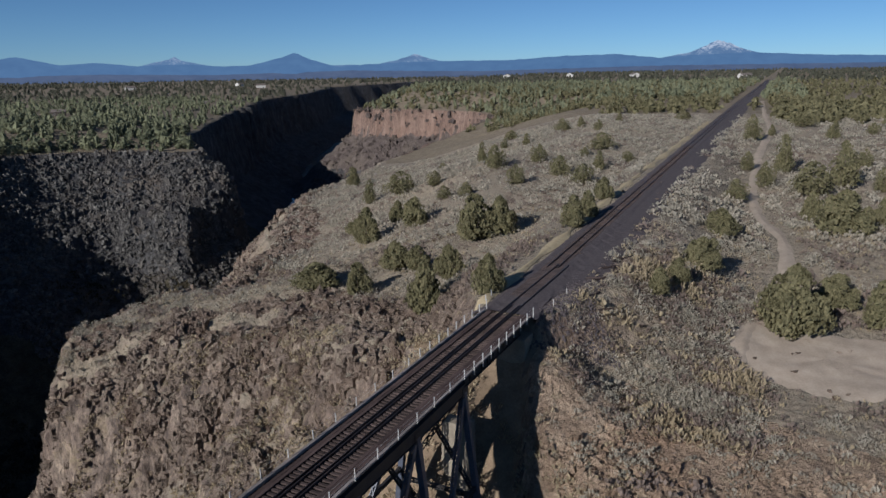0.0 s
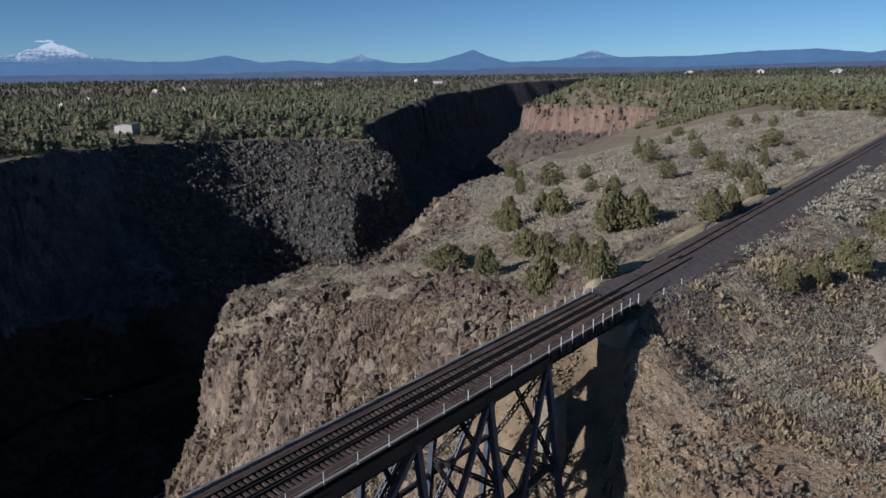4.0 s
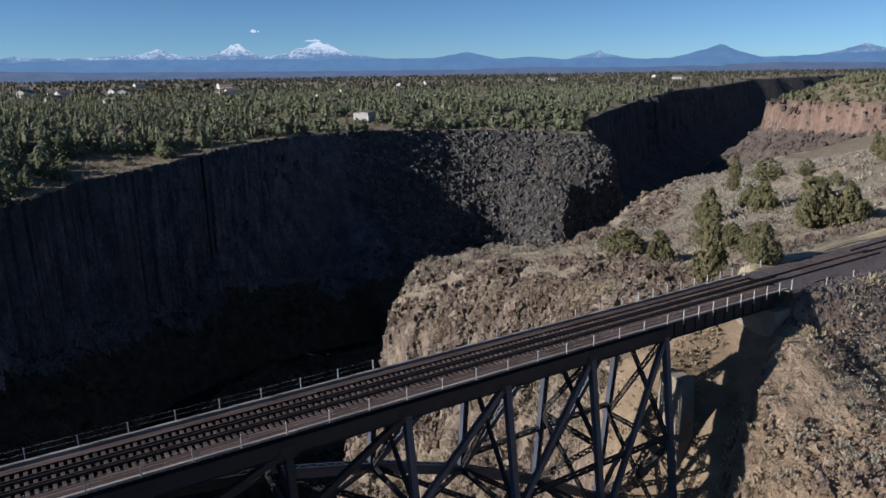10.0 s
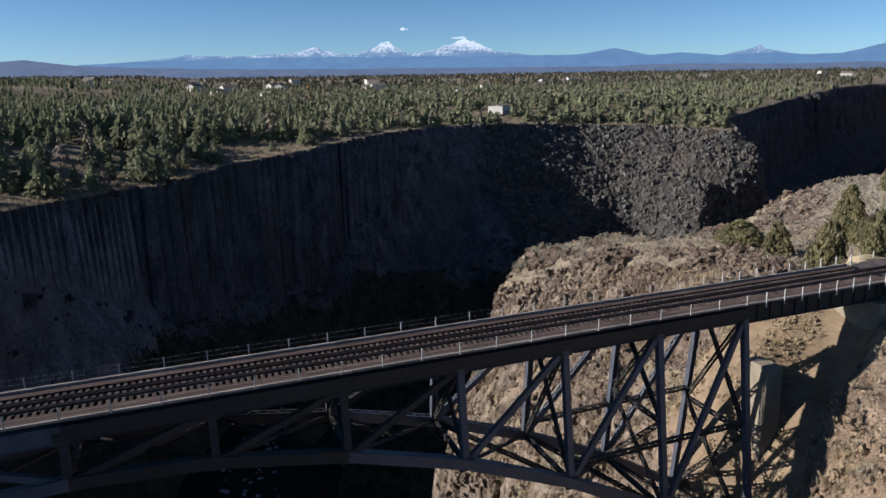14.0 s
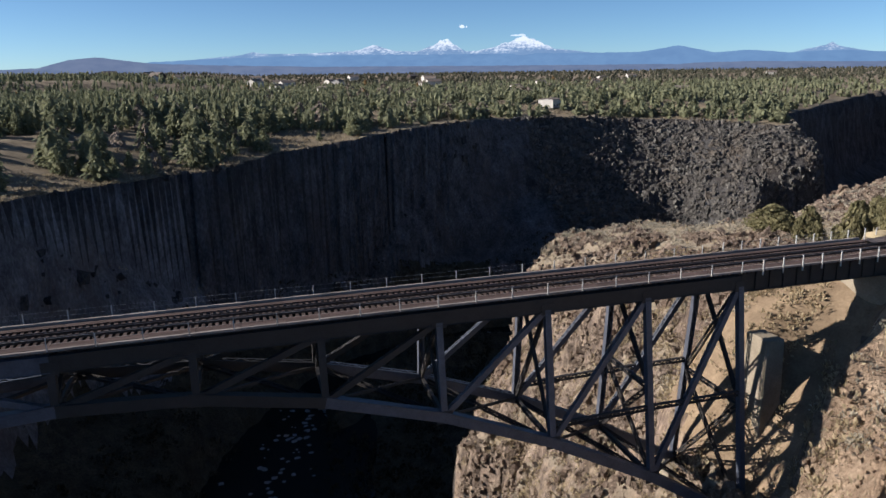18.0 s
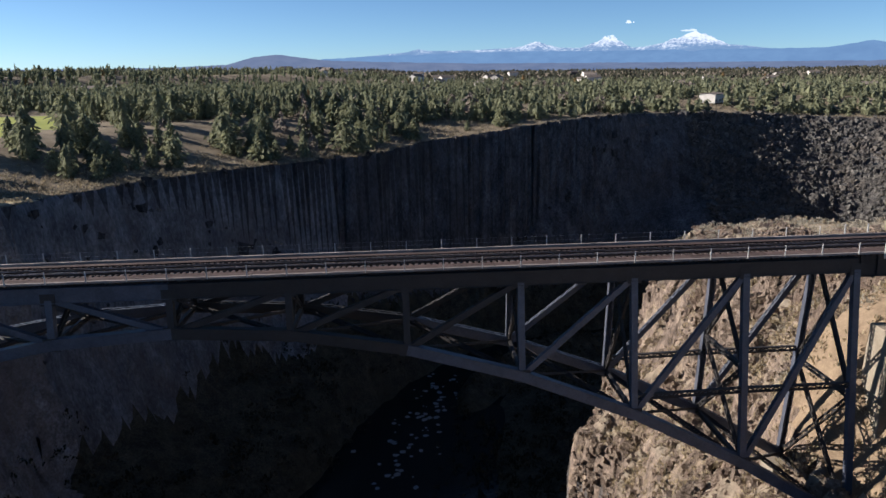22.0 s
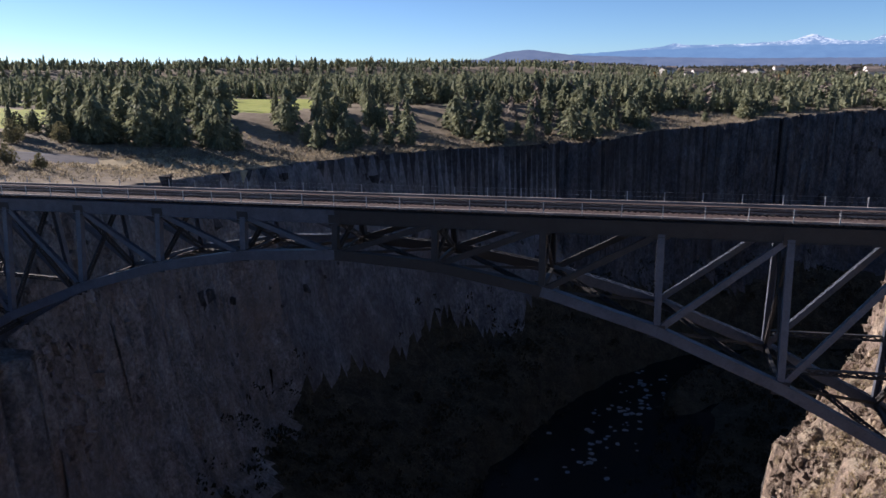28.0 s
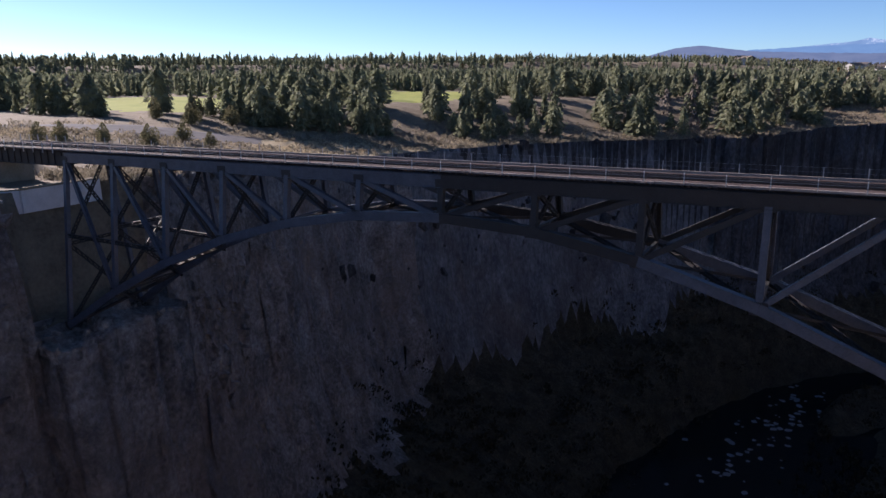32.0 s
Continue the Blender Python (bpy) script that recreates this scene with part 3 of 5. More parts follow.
tan = (GX > 46) & (GX < 72 + 5 * fbm(GX / 5, GY / 5, 2, 65)) & (GY < -4) & (GY > -70) & (CH < 0.4) & (GZ > -40)
fm = np.where(tan[:-1, :-1].reshape(-1), 9, fm).astype(np.int32)
shelf = (GW < 0.5) & (ED < WD) & (GX > 146) & (GX < 236) & (GY > 90) & (ED < 12 * smooth(146, 170, GX) * smooth(236, 212, GX) + 4 * fbm(GX / 6, GY / 6, 3, 67))
fm = np.where(shelf[:-1, :-1].reshape(-1), 2, fm).astype(np.int32)
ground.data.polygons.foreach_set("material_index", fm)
tagged(ground, "dry tan sagebrush plateau cut by a deep basalt gorge", "ground", kind="structure")

mw, ntw, bw = nodes_of("dark_river_water")
bw.inputs["Base Color"].default_value = (0.008, 0.011, 0.012, 1)
bw.inputs["Roughness"].default_value = 0.12
cow, _ = place(ntw)
bump(ntw, bw, tex(ntw, "Noise", 0.6, cow, Detail=4.0).outputs["Fac"], 0.25, 0.2)
wx, wy = np.meshgrid(np.linspace(-200, 1400, 60), np.linspace(-450, 900, 50), indexing="ij")
wi = np.arange(wx.size).reshape(wx.shape)
wq = np.stack([wi[:-1, :-1], wi[1:, :-1], wi[1:, 1:], wi[:-1, 1:]], -1).reshape(-1, 4)
river = new("water", from_arrays("water", np.stack([wx, wy, wx * 0 + WATER], -1).reshape(-1, 3), wq, mw))
tagged(river, "dark still river at the bottom of the gorge", "river", kind="structure")


# ---- the railway bridge ----
HALF, PANEL = 51.8, 103.6 / 12
YC, BATTER = 0.2, 0.125


def depth(x):
    return 4.1 + 0.0065 * x * x


def node(i, side, top):
    """Panel point i from the east end; side -1 south-east truss, +1 the other."""
    x = HALF - PANEL * i
    d = 1.25 if top else depth(x)
    return Vector((x, YC + side * (2.7 + BATTER * (d - 1.25)), -d))


bridge = empty("railway_bridge", "dark steel spandrel-braced arch railway bridge with timber deck spanning the gorge", "bridge")
bridge.matrix_basis = Matrix.Rotation(-math.atan(GRADE), 4, 'Y')
for side in (-1, 1):
    out = (0, side, 0)
    for i in range(12):
        bm = bmesh.new()
        beam(bm, node(i, side, True) + Vector((0, 0, 0.30)), node(i + 1, side, True) + Vector((0, 0, 0.30)), 0.44, 1.12)
        beam(bm, node(i, side, True) + Vector((0, 0, 0.84)), node(i + 1, side, True) + Vector((0, 0, 0.84)), 0.62, 0.05)
        beam(bm, node(i, side, True) + Vector((0, 0, -0.27)), node(i + 1, side, True) + Vector((0, 0, -0.27)), 0.62, 0.05)
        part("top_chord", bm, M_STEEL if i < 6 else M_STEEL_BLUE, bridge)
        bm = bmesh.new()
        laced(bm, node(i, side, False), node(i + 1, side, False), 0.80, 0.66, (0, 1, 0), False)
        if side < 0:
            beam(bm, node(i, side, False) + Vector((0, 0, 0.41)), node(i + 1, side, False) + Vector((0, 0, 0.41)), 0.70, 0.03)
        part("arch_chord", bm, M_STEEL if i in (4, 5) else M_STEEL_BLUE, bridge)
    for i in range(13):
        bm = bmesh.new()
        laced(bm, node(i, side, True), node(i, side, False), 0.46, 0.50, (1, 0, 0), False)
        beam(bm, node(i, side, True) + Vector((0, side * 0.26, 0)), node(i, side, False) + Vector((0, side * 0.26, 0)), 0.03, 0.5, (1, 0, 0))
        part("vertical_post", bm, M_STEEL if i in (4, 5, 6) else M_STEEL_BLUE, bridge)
        for top, s in ((True, 0.9), (False, 1.0)):
            bm = bmesh.new()
            c = node(i, side, top)
            beam(bm, c + Vector((-s * 0.6, side * 0.27, 0)), c + Vector((s * 0.6, side * 0.27, 0)), 0.02, s)
            part("gusset_plate", bm, M_STEEL, bridge)
    for i in range(1, 12):
        for j in ((i - 1,) if i < 6 else (i + 1,) if i > 6 else (5, 7)):
            bm = bmesh.new()
            laced(bm, node(i, side, False), node(j, side, True), 0.42, 0.42, (0, 1, 0), False)
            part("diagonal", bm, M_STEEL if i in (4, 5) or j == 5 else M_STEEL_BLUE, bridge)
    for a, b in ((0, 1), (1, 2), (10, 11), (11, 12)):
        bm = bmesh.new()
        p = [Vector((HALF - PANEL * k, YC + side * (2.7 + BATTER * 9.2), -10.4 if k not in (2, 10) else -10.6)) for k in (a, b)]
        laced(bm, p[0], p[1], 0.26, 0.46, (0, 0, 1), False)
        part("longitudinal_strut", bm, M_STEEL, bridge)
for i in range(13):
    d = depth(HALF - PANEL * i)
    nt_ = max(1, round((d - 1.25) / 8.5))
    tiers = [1.25 + (d - 1.25) * k / nt_ for k in range(nt_ + 1)]
    for k, (a, b) in enumerate(zip(tiers[:-1], tiers[1:])):
        p = [[Vector((HALF - PANEL * i, YC + s * (2.7 + BATTER * (e - 1.25)), -e)) for s in (-1, 1)] for e in (a, b)]
        for u, v in ((p[0][0], p[1][1]), (p[0][1], p[1][0])):
            bm = bmesh.new()
            laced(bm, u, v, 0.18, 0.46, (0, 1, 0), False)
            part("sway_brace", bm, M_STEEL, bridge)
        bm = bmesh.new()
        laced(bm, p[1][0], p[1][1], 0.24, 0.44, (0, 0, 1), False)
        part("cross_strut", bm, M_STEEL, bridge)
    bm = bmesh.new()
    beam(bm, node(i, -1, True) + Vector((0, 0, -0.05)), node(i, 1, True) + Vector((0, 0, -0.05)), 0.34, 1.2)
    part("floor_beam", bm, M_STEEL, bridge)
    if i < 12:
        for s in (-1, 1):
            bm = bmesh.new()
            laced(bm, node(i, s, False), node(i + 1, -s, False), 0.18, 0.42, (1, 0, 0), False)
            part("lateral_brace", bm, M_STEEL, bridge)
for i in range(12):
    for y in (-0.85, 0.95):
        bm = bmesh.new()
        a, b = HALF - PANEL * i - 0.18, HALF - PANEL * (i + 1) + 0.18
        beam(bm, (a, YC + y - 0.05, -0.85), (b, YC + y - 0.05, -0.85), 0.32, 0.95)
        part("stringer", bm, M_STEEL, bridge)
# approach girders on both ends
END = 69.0
for e in (-1, 1):
    for y in (-1.35, 1.75):
        bm = bmesh.new()
        xa, xb = e * (HALF + 0.35), e * END
        beam(bm, (xa, y, -1.30), (xb, y, -1.30), 0.05, 1.9)
        for zz in (-0.36, -2.25):
            beam(bm, (xa, y, zz), (xb, y, zz), 0.42, 0.05)
        for k in range(12):
            x = xa + (xb - xa) * (k + 0.5) / 12
            beam(bm, (x, y, -2.2), (x, y, -0.4), 0.28, 0.06, (1, 0, 0))
        part("plate_girder", bm, M_STEEL, bridge, "riveted plate girder of the approach span")

    # Cross frames made as solid plates, added to keep sun off the abutment.
    for k in range(4):
        bm = bmesh.new()
        x = e * (HALF + 2.2 + 4.5 * k)
        box(bm, x - 0.04, x + 0.04, -1.30, 1.70, -2.1, -0.45)
        part("shading_cross_plate", bm, M_STEEL, bridge)

# timber deck
def box_mesh(name, sx, sy, sz, material, bevel=0.0):
    bm = bmesh.new()
    box(bm, -sx / 2, sx / 2, -sy / 2, sy / 2, -sz / 2, sz / 2)
    if bevel:
        bmesh.ops.bevel(bm, geom=bm.edges[:], offset=bevel, segments=1, affect='EDGES')
    me = bpy.data.meshes.new(name)
    bm.to_mesh(me)
    bm.free()
    me.materials.append(material)
    return me


rng = random.Random(4)
tie_mesh = box_mesh("tie", 0.24, 5.3, 0.26, M_TIE, 0.015)
TIES = 300
for k in range(TIES):
    x = -END + 2 * END * (k + 0.5) / TIES
    linked("tie", tie_mesh, bridge, pose(x, YC + rng.uniform(-0.04, 0.04), -0.22, 0, 0, rng.uniform(-0.4, 0.4)))
for k in range(46):
    x = -END + 2 * END * k / 46
    for name, y, w, z, h in (("walkway_plank", -2.22, 0.26, -0.02, 0.06), ("walkway_plank", -1.92, 0.28, -0.022, 0.06), ("walkway_plank", -1.61, 0.28, -0.021, 0.06),
                             ("walkway_plank", 1.95, 0.28, -0.021, 0.06), ("walkway_plank", 2.26, 0.28, -0.02, 0.06)):
        bm = bmesh.new()
        box(bm, x + 0.01, x + 2.99, y - w / 2, y + w / 2, z - h / 2, z + h / 2 + rng.uniform(0, 0.012))
        part(name, bm, M_PLANK, bridge)
    for y, z, h, lab in ((2.72, 0.05, 0.24, "weathered grey-brown timber kerb"), (-2.52, -0.08, 0.16, "weathered grey-brown timber kerb")):
        bm = bmesh.new()
        box(bm, x + 0.01, x + 2.99, y - 0.12, y + 0.12, z - h / 2, z + h / 2 + rng.uniform(0, 0.012))
        part("kerb_timber", bm, M_WEATHERED, bridge, lab)


def rail_profile(bm, x0, x1, y, z):
    pts = [(-0.07, 0), (0.07, 0), (0.07, 0.02), (0.012, 0.035), (0.012, 0.12), (0.036, 0.13), (0.036, 0.17), (-0.036, 0.17), (-0.036, 0.13), (-0.012, 0.12), (-0.012, 0.035), (-0.07, 0.02)]
    rows = [[bm.verts.new((x, y + a, z + b)) for a, b in pts] for x in (x0, x1)]
    for i in range(len(pts)):
        bm.faces.new((rows[0][i], rows[0][(i + 1) % 12], rows[1][(i + 1) % 12], rows[1][i]))
    bm.faces.new(rows[0])
    bm.faces.new(rows[1][::-1])


for y in (YC - 0.7175, YC + 0.7175, YC - 0.42, YC + 0.42):
    bm = bmesh.new()
    rail_profile(bm, -90, 90 if abs(y - YC) > 0.6 else 72, y, -0.09 if abs(y - YC) > 0.6 else -0.11)
    part("rail" if abs(y - YC) > 0.6 else "guard_rail", bm, M_RAIL, bridge)
# railings: slim posts with two cables on the arch, taller bracketed posts on the approaches
short_post = box_mesh("railing_post", 0.065, 0.065, 0.92, M_POST)
tall_post = box_mesh("railing_post", 0.09, 0.09, 1.35, M_POST)
for k in range(37):
    x = HALF - PANEL / 3 * k
    linked("railing_post", short_post, bridge, pose(x, -2.70, 0.36))
    linked("railing_post", short_post, bridge, pose(x + 0.16, 2.92, 0.42))
for e in (-1, 1):
    for k in range(1, 10):
        x = e * (HALF + 0.1 + 1.97 * k)
        linked("railing_post", tall_post, bridge, pose(x, -2.70, 0.15))
        linked("railing_post", tall_post, bridge, pose(x + 0.25, 2.92, 0.30))
for y, z0 in ((-2.70, 0.0), (2.92, 0.08)):
    for z in (0.42, 0.78):
        bm = bmesh.new()
        beam(bm, (-END, y, z + z0), (END, y, z + z0), 0.008, 0.008)
        part("railing_cable", bm, M_POST, bridge, "thin steel railing cable")

# concrete piers, skewbacks and abutments
def pier(name, x0, x1, y0, y1, z0, z1, flare, label):
    bm = bmesh.new()
    levels = [(z1, 0), ((z0 + z1) / 2, flare * 0.45), (z0, flare)]
    rows = [[bm.verts.new(v) for v in ((x0 - f, y0 - f, z), (x1 + f, y0 - f, z), (x1 + f, y1 + f, z), (x0 - f, y1 + f, z))] for z, f in levels]
    bm.faces.new(rows[0])
    bm.faces.new(rows[-1][::-1])
    for a, b in zip(rows[:-1], rows[1:]):
        for i in range(4):
            bm.faces.new((a[i], b[i], b[(i + 1) % 4], a[(i + 1) % 4]))
    bmesh.ops.recalc_face_normals(bm, faces=bm.faces)
    bmesh.ops.bevel(bm, geom=bm.edges[:], offset=0.06, segments=1, affect='EDGES')
    me = bpy.data.meshes.new(name)
    bm.to_mesh(me)
    bm.free()
    me.materials.append(M_CONCRETE)
    return tagged(new(name, me), label, "pier")


def wing_wall(points, height, thick, label):
    """A low concrete wall with a coping, along points (x, y, z of its foot)."""
    wall = empty("retaining_wall", label, "wall")
    pale = simple("pale_whitewashed_concrete", (0.46, 0.46, 0.47), (0.62, 0.62, 0.63), 0.7, 0.9, 0.0, 0.02)
    for (ax, ay, az), (bx, by, bz) in zip(points[:-1], points[1:]):
        bm = bmesh.new()
        beam(bm, (ax, ay, az + height / 2), (bx, by, bz + height / 2), thick, height)
        part("wall_panel", bm, pale, wall)
        bm = bmesh.new()
        beam(bm, (ax, ay, az + height + 0.1), (bx, by, bz + height + 0.1), thick + 0.25, 0.2)
        part("coping", bm, M_CONCRETE, wall)
    return wall


for e in (-1, 1):
    gz = GRADE * e * HALF
    xs = sorted((e * 55.4, e * 57.0))
    if e > 0:
        pier("concrete_pier", 56.9, 58.7, -0.6, 2.2, -27, -6.9, 0.5, "massive pale concrete block under the end of the arch")
    for s in (-1, 1):
        y = YC + s * (2.7 + BATTER * 20.3)
        xs = sorted((e * 51.0, e * 54.0))
        pier("arch_footing", xs[0], xs[1], y - 1.1, y + 1.1, -31 + gz, -22.2 + gz, 0.4, "concrete footing that carries the foot of the arch")
    xs = sorted((e * 67.6, e * 71.5))
    pier("abutment", xs[0], xs[1], -2.5, 2.9, -6 + GRADE * e * 70, -2.32 + GRADE * e * 70, 0.15, "pale concrete bridge abutment set into the bank")
wing_wall([(-72, -14, -8.8), (-63, -9.5, -8.8), (-58, -5, -8.6), (-57.4, 5.5, -8.5)], 2.9, 0.45, "pale concrete retaining wall at the western end")

wing_wall([(-92, 1.5, -7.4), (-80, 3.5, -7.2), (-71.5, 5.2, -6.9)], 1.9, 0.4, "upper pale concrete retaining wall beside the western track")


# ---- distant mountains ----
def backdrop(name, label, pts, dist, material, base=-60, thick=60):
    """A far ridge: (bearing in degrees from +x, height above the eye's level in degrees) joined by a rough skyline."""
    az = np.arange(pts[0][0], pts[-1][0], 0.04)
    el = np.interp(az, [p[0] for p in pts], [p[1] for p in pts])
    el = el + 0.035 * fbm(az * 2.2, az * 0 + dist / 777.0, 5, 61) * np.minimum(1, el / 0.6 + 0.2)
    el = el + 0.16 * fbm(az * 3.1, az * 0 + 3.3, 4, 64, 0.6) * smooth(1.45, 2.2, el)
    rows = []
    for k, (f, dd) in enumerate(((0.0, -0.08), (0.45, -0.045), (0.8, -0.02), (1.0, 0.0), (0.6, 0.02))):
        r = dist * (1 + dd) + 0 * az
        z = base + (dist * np.tan(np.radians(el)) - base) * f
        rows.append(np.stack([18 + r * np.cos(np.radians(az)), -48 + r * np.sin(np.radians(az)), 14 + z], -1))
    v = np.stack(rows, 1)
    n, k = v.shape[:2]
    i = np.arange(n * k).reshape(n, k)
    q = np.stack([i[:-1, :-1], i[:-1, 1:], i[1:, 1:], i[1:, :-1]], -1).reshape(-1, 4)
    return tagged(new(name, from_arrays(name, v.reshape(-1, 3), q, material, True)), label, "mountains", kind="structure")


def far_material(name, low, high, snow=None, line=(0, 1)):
    """Blue distance: mostly the colour of the air in front of the slope, haze and daylight painted as a glow, with snow
    on the heights.
    """
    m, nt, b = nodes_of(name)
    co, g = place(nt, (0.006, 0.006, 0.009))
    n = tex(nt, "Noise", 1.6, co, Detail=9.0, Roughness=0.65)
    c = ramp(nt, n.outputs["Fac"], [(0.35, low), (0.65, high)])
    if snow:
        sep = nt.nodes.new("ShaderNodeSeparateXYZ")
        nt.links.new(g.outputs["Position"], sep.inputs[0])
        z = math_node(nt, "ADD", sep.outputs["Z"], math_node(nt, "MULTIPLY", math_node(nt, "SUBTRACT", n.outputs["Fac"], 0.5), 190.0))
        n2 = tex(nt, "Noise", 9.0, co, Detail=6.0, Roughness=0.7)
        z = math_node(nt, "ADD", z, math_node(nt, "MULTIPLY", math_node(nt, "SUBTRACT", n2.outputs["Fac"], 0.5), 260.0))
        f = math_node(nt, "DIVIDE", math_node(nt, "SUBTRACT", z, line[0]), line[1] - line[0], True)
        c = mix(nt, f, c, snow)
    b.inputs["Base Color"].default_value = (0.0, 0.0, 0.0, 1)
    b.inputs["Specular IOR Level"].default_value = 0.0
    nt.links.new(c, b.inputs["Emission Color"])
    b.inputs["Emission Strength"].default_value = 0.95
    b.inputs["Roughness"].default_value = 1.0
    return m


# ranges emit their haze colour and take no sun
M_FAR = far_material("haze_blue_far_range", (0.085, 0.160, 0.285), (0.10, 0.185, 0.315))
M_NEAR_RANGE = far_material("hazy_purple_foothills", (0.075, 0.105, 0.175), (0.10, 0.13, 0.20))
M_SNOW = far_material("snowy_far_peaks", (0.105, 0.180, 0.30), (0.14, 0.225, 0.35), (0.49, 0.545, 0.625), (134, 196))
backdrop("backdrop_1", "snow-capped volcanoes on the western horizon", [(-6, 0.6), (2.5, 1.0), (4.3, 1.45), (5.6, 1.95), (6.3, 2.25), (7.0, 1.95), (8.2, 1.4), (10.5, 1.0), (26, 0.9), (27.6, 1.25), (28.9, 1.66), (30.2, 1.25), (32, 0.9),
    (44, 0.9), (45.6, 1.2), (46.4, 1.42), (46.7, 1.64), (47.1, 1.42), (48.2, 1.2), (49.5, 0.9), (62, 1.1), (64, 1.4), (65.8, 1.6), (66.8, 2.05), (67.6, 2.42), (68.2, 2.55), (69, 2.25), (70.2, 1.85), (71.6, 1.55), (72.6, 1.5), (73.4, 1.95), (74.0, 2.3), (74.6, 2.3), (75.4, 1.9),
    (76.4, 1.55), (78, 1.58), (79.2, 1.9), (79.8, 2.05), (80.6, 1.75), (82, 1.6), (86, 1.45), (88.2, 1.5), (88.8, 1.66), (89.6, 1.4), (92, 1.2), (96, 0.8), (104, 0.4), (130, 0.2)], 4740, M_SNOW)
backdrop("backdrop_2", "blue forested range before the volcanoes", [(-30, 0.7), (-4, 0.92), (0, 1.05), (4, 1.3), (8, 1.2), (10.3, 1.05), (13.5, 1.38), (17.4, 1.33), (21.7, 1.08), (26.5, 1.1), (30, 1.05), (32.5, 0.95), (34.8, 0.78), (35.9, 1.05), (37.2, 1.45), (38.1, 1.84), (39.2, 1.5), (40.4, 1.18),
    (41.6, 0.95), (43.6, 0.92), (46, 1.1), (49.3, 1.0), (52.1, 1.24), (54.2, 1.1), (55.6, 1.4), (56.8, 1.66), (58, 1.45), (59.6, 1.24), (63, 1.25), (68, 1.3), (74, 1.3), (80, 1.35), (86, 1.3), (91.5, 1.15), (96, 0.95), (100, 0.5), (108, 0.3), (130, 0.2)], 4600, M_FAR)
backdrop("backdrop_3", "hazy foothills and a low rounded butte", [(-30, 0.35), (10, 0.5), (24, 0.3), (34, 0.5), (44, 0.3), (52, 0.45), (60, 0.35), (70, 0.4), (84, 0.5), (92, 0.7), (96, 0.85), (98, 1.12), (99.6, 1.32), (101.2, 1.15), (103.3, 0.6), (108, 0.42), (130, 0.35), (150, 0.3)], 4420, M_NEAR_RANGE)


# small wisps of cloud beside and on the highest peaks, their daylight painted as emission
m_cloud, nt_cloud, b_cloud = nodes_of("thin_white_cloud")
b_cloud.inputs["Base Color"].default_value = (0.0, 0.0, 0.0, 1)
b_cloud.inputs["Specular IOR Level"].default_value = 0.0
co_cloud, _ = place(nt_cloud, (0.02, 0.02, 0.02))
n_cloud = tex(nt_cloud, "Noise", 1.0, co_cloud, Detail=6.0)
nt_cloud.links.new(ramp(nt_cloud, n_cloud.outputs["Fac"], [(0.3, (0.36, 0.46, 0.58)), (0.7, (0.52, 0.59, 0.66))]), b_cloud.inputs["Emission Color"])
b_cloud.inputs["Emission Strength"].default_value = 0.95


def cloud(bearing, rise, wide, tall, seed):
    """A lens of cloud far off: bearing and height above the eye's level in degrees."""
    g = np.random.default_rng(seed)
    bm = bmesh.new()
    for k in range(9):
        u = g.normal(0, 0.4)
        bmesh.ops.create_icosphere(bm, subdivisions=2, radius=1.0, matrix=pose(u * wide, g.normal(0, 10), g.normal(0, 0.25) * tall) @ Matrix.Diagonal((wide * 0.4 * (1 - 0.5 * abs(u)), 12, tall * (0.5 + 0.3 * g.random()), 1)))
    for v in bm.verts:
        v.co += Vector(g.normal(0, 0.07, 3) * np.array([wide * 0.4, 6, tall]))
    me = bpy.data.meshes.new("cloud")
    bm.to_mesh(me)
    bm.free()
    me.materials.append(m_cloud)
    a = radians(bearing)
    ob = new("cloud", me)
    ob.matrix_world = pose(18 + 4650 * math.cos(a), -48 + 4650 * math.sin(a), 14 + 4650 * math.tan(radians(rise)), 0, 0, bearing + 90)
    tagged(ob, "small white wisp of cloud above snowy peaks", "cloud", "clouds over the range", "structure")


cloud(72.9, 3.33, 26, 9, 1)
cloud(68.6, 2.62, 48, 7, 2)
cloud(74.1, 2.36, 24, 5, 3)


# ---- track beyond the bridge, roads and bare ground ----
M_BALLAST = simple("dark_purple_grey_ballast", (0.045, 0.038, 0.040), (0.125, 0.105, 0.105), 2.5, 0.95, 0.0, 0.05)
M_DIRT = simple("bare_tan_dirt", (0.27, 0.215, 0.165), (0.40, 0.335, 0.265), 0.5, 0.95, 0.0, 0.02)
M_ASPHALT = simple("worn_grey_asphalt", (0.085, 0.08, 0.085), (0.14, 0.132, 0.135), 0.4, 0.9, 0.0, 0.01)
M_FAIRWAY = simple("mown_yellow_green_grass", (0.18, 0.215, 0.04), (0.30, 0.31, 0.075), 0.06, 0.95, 0.0, 0.02)
M_STRAW = simple("dry_straw_grass", (0.27, 0.215, 0.13), (0.47, 0.39, 0.25), 1.2, 0.95, 0.0, 0.05)


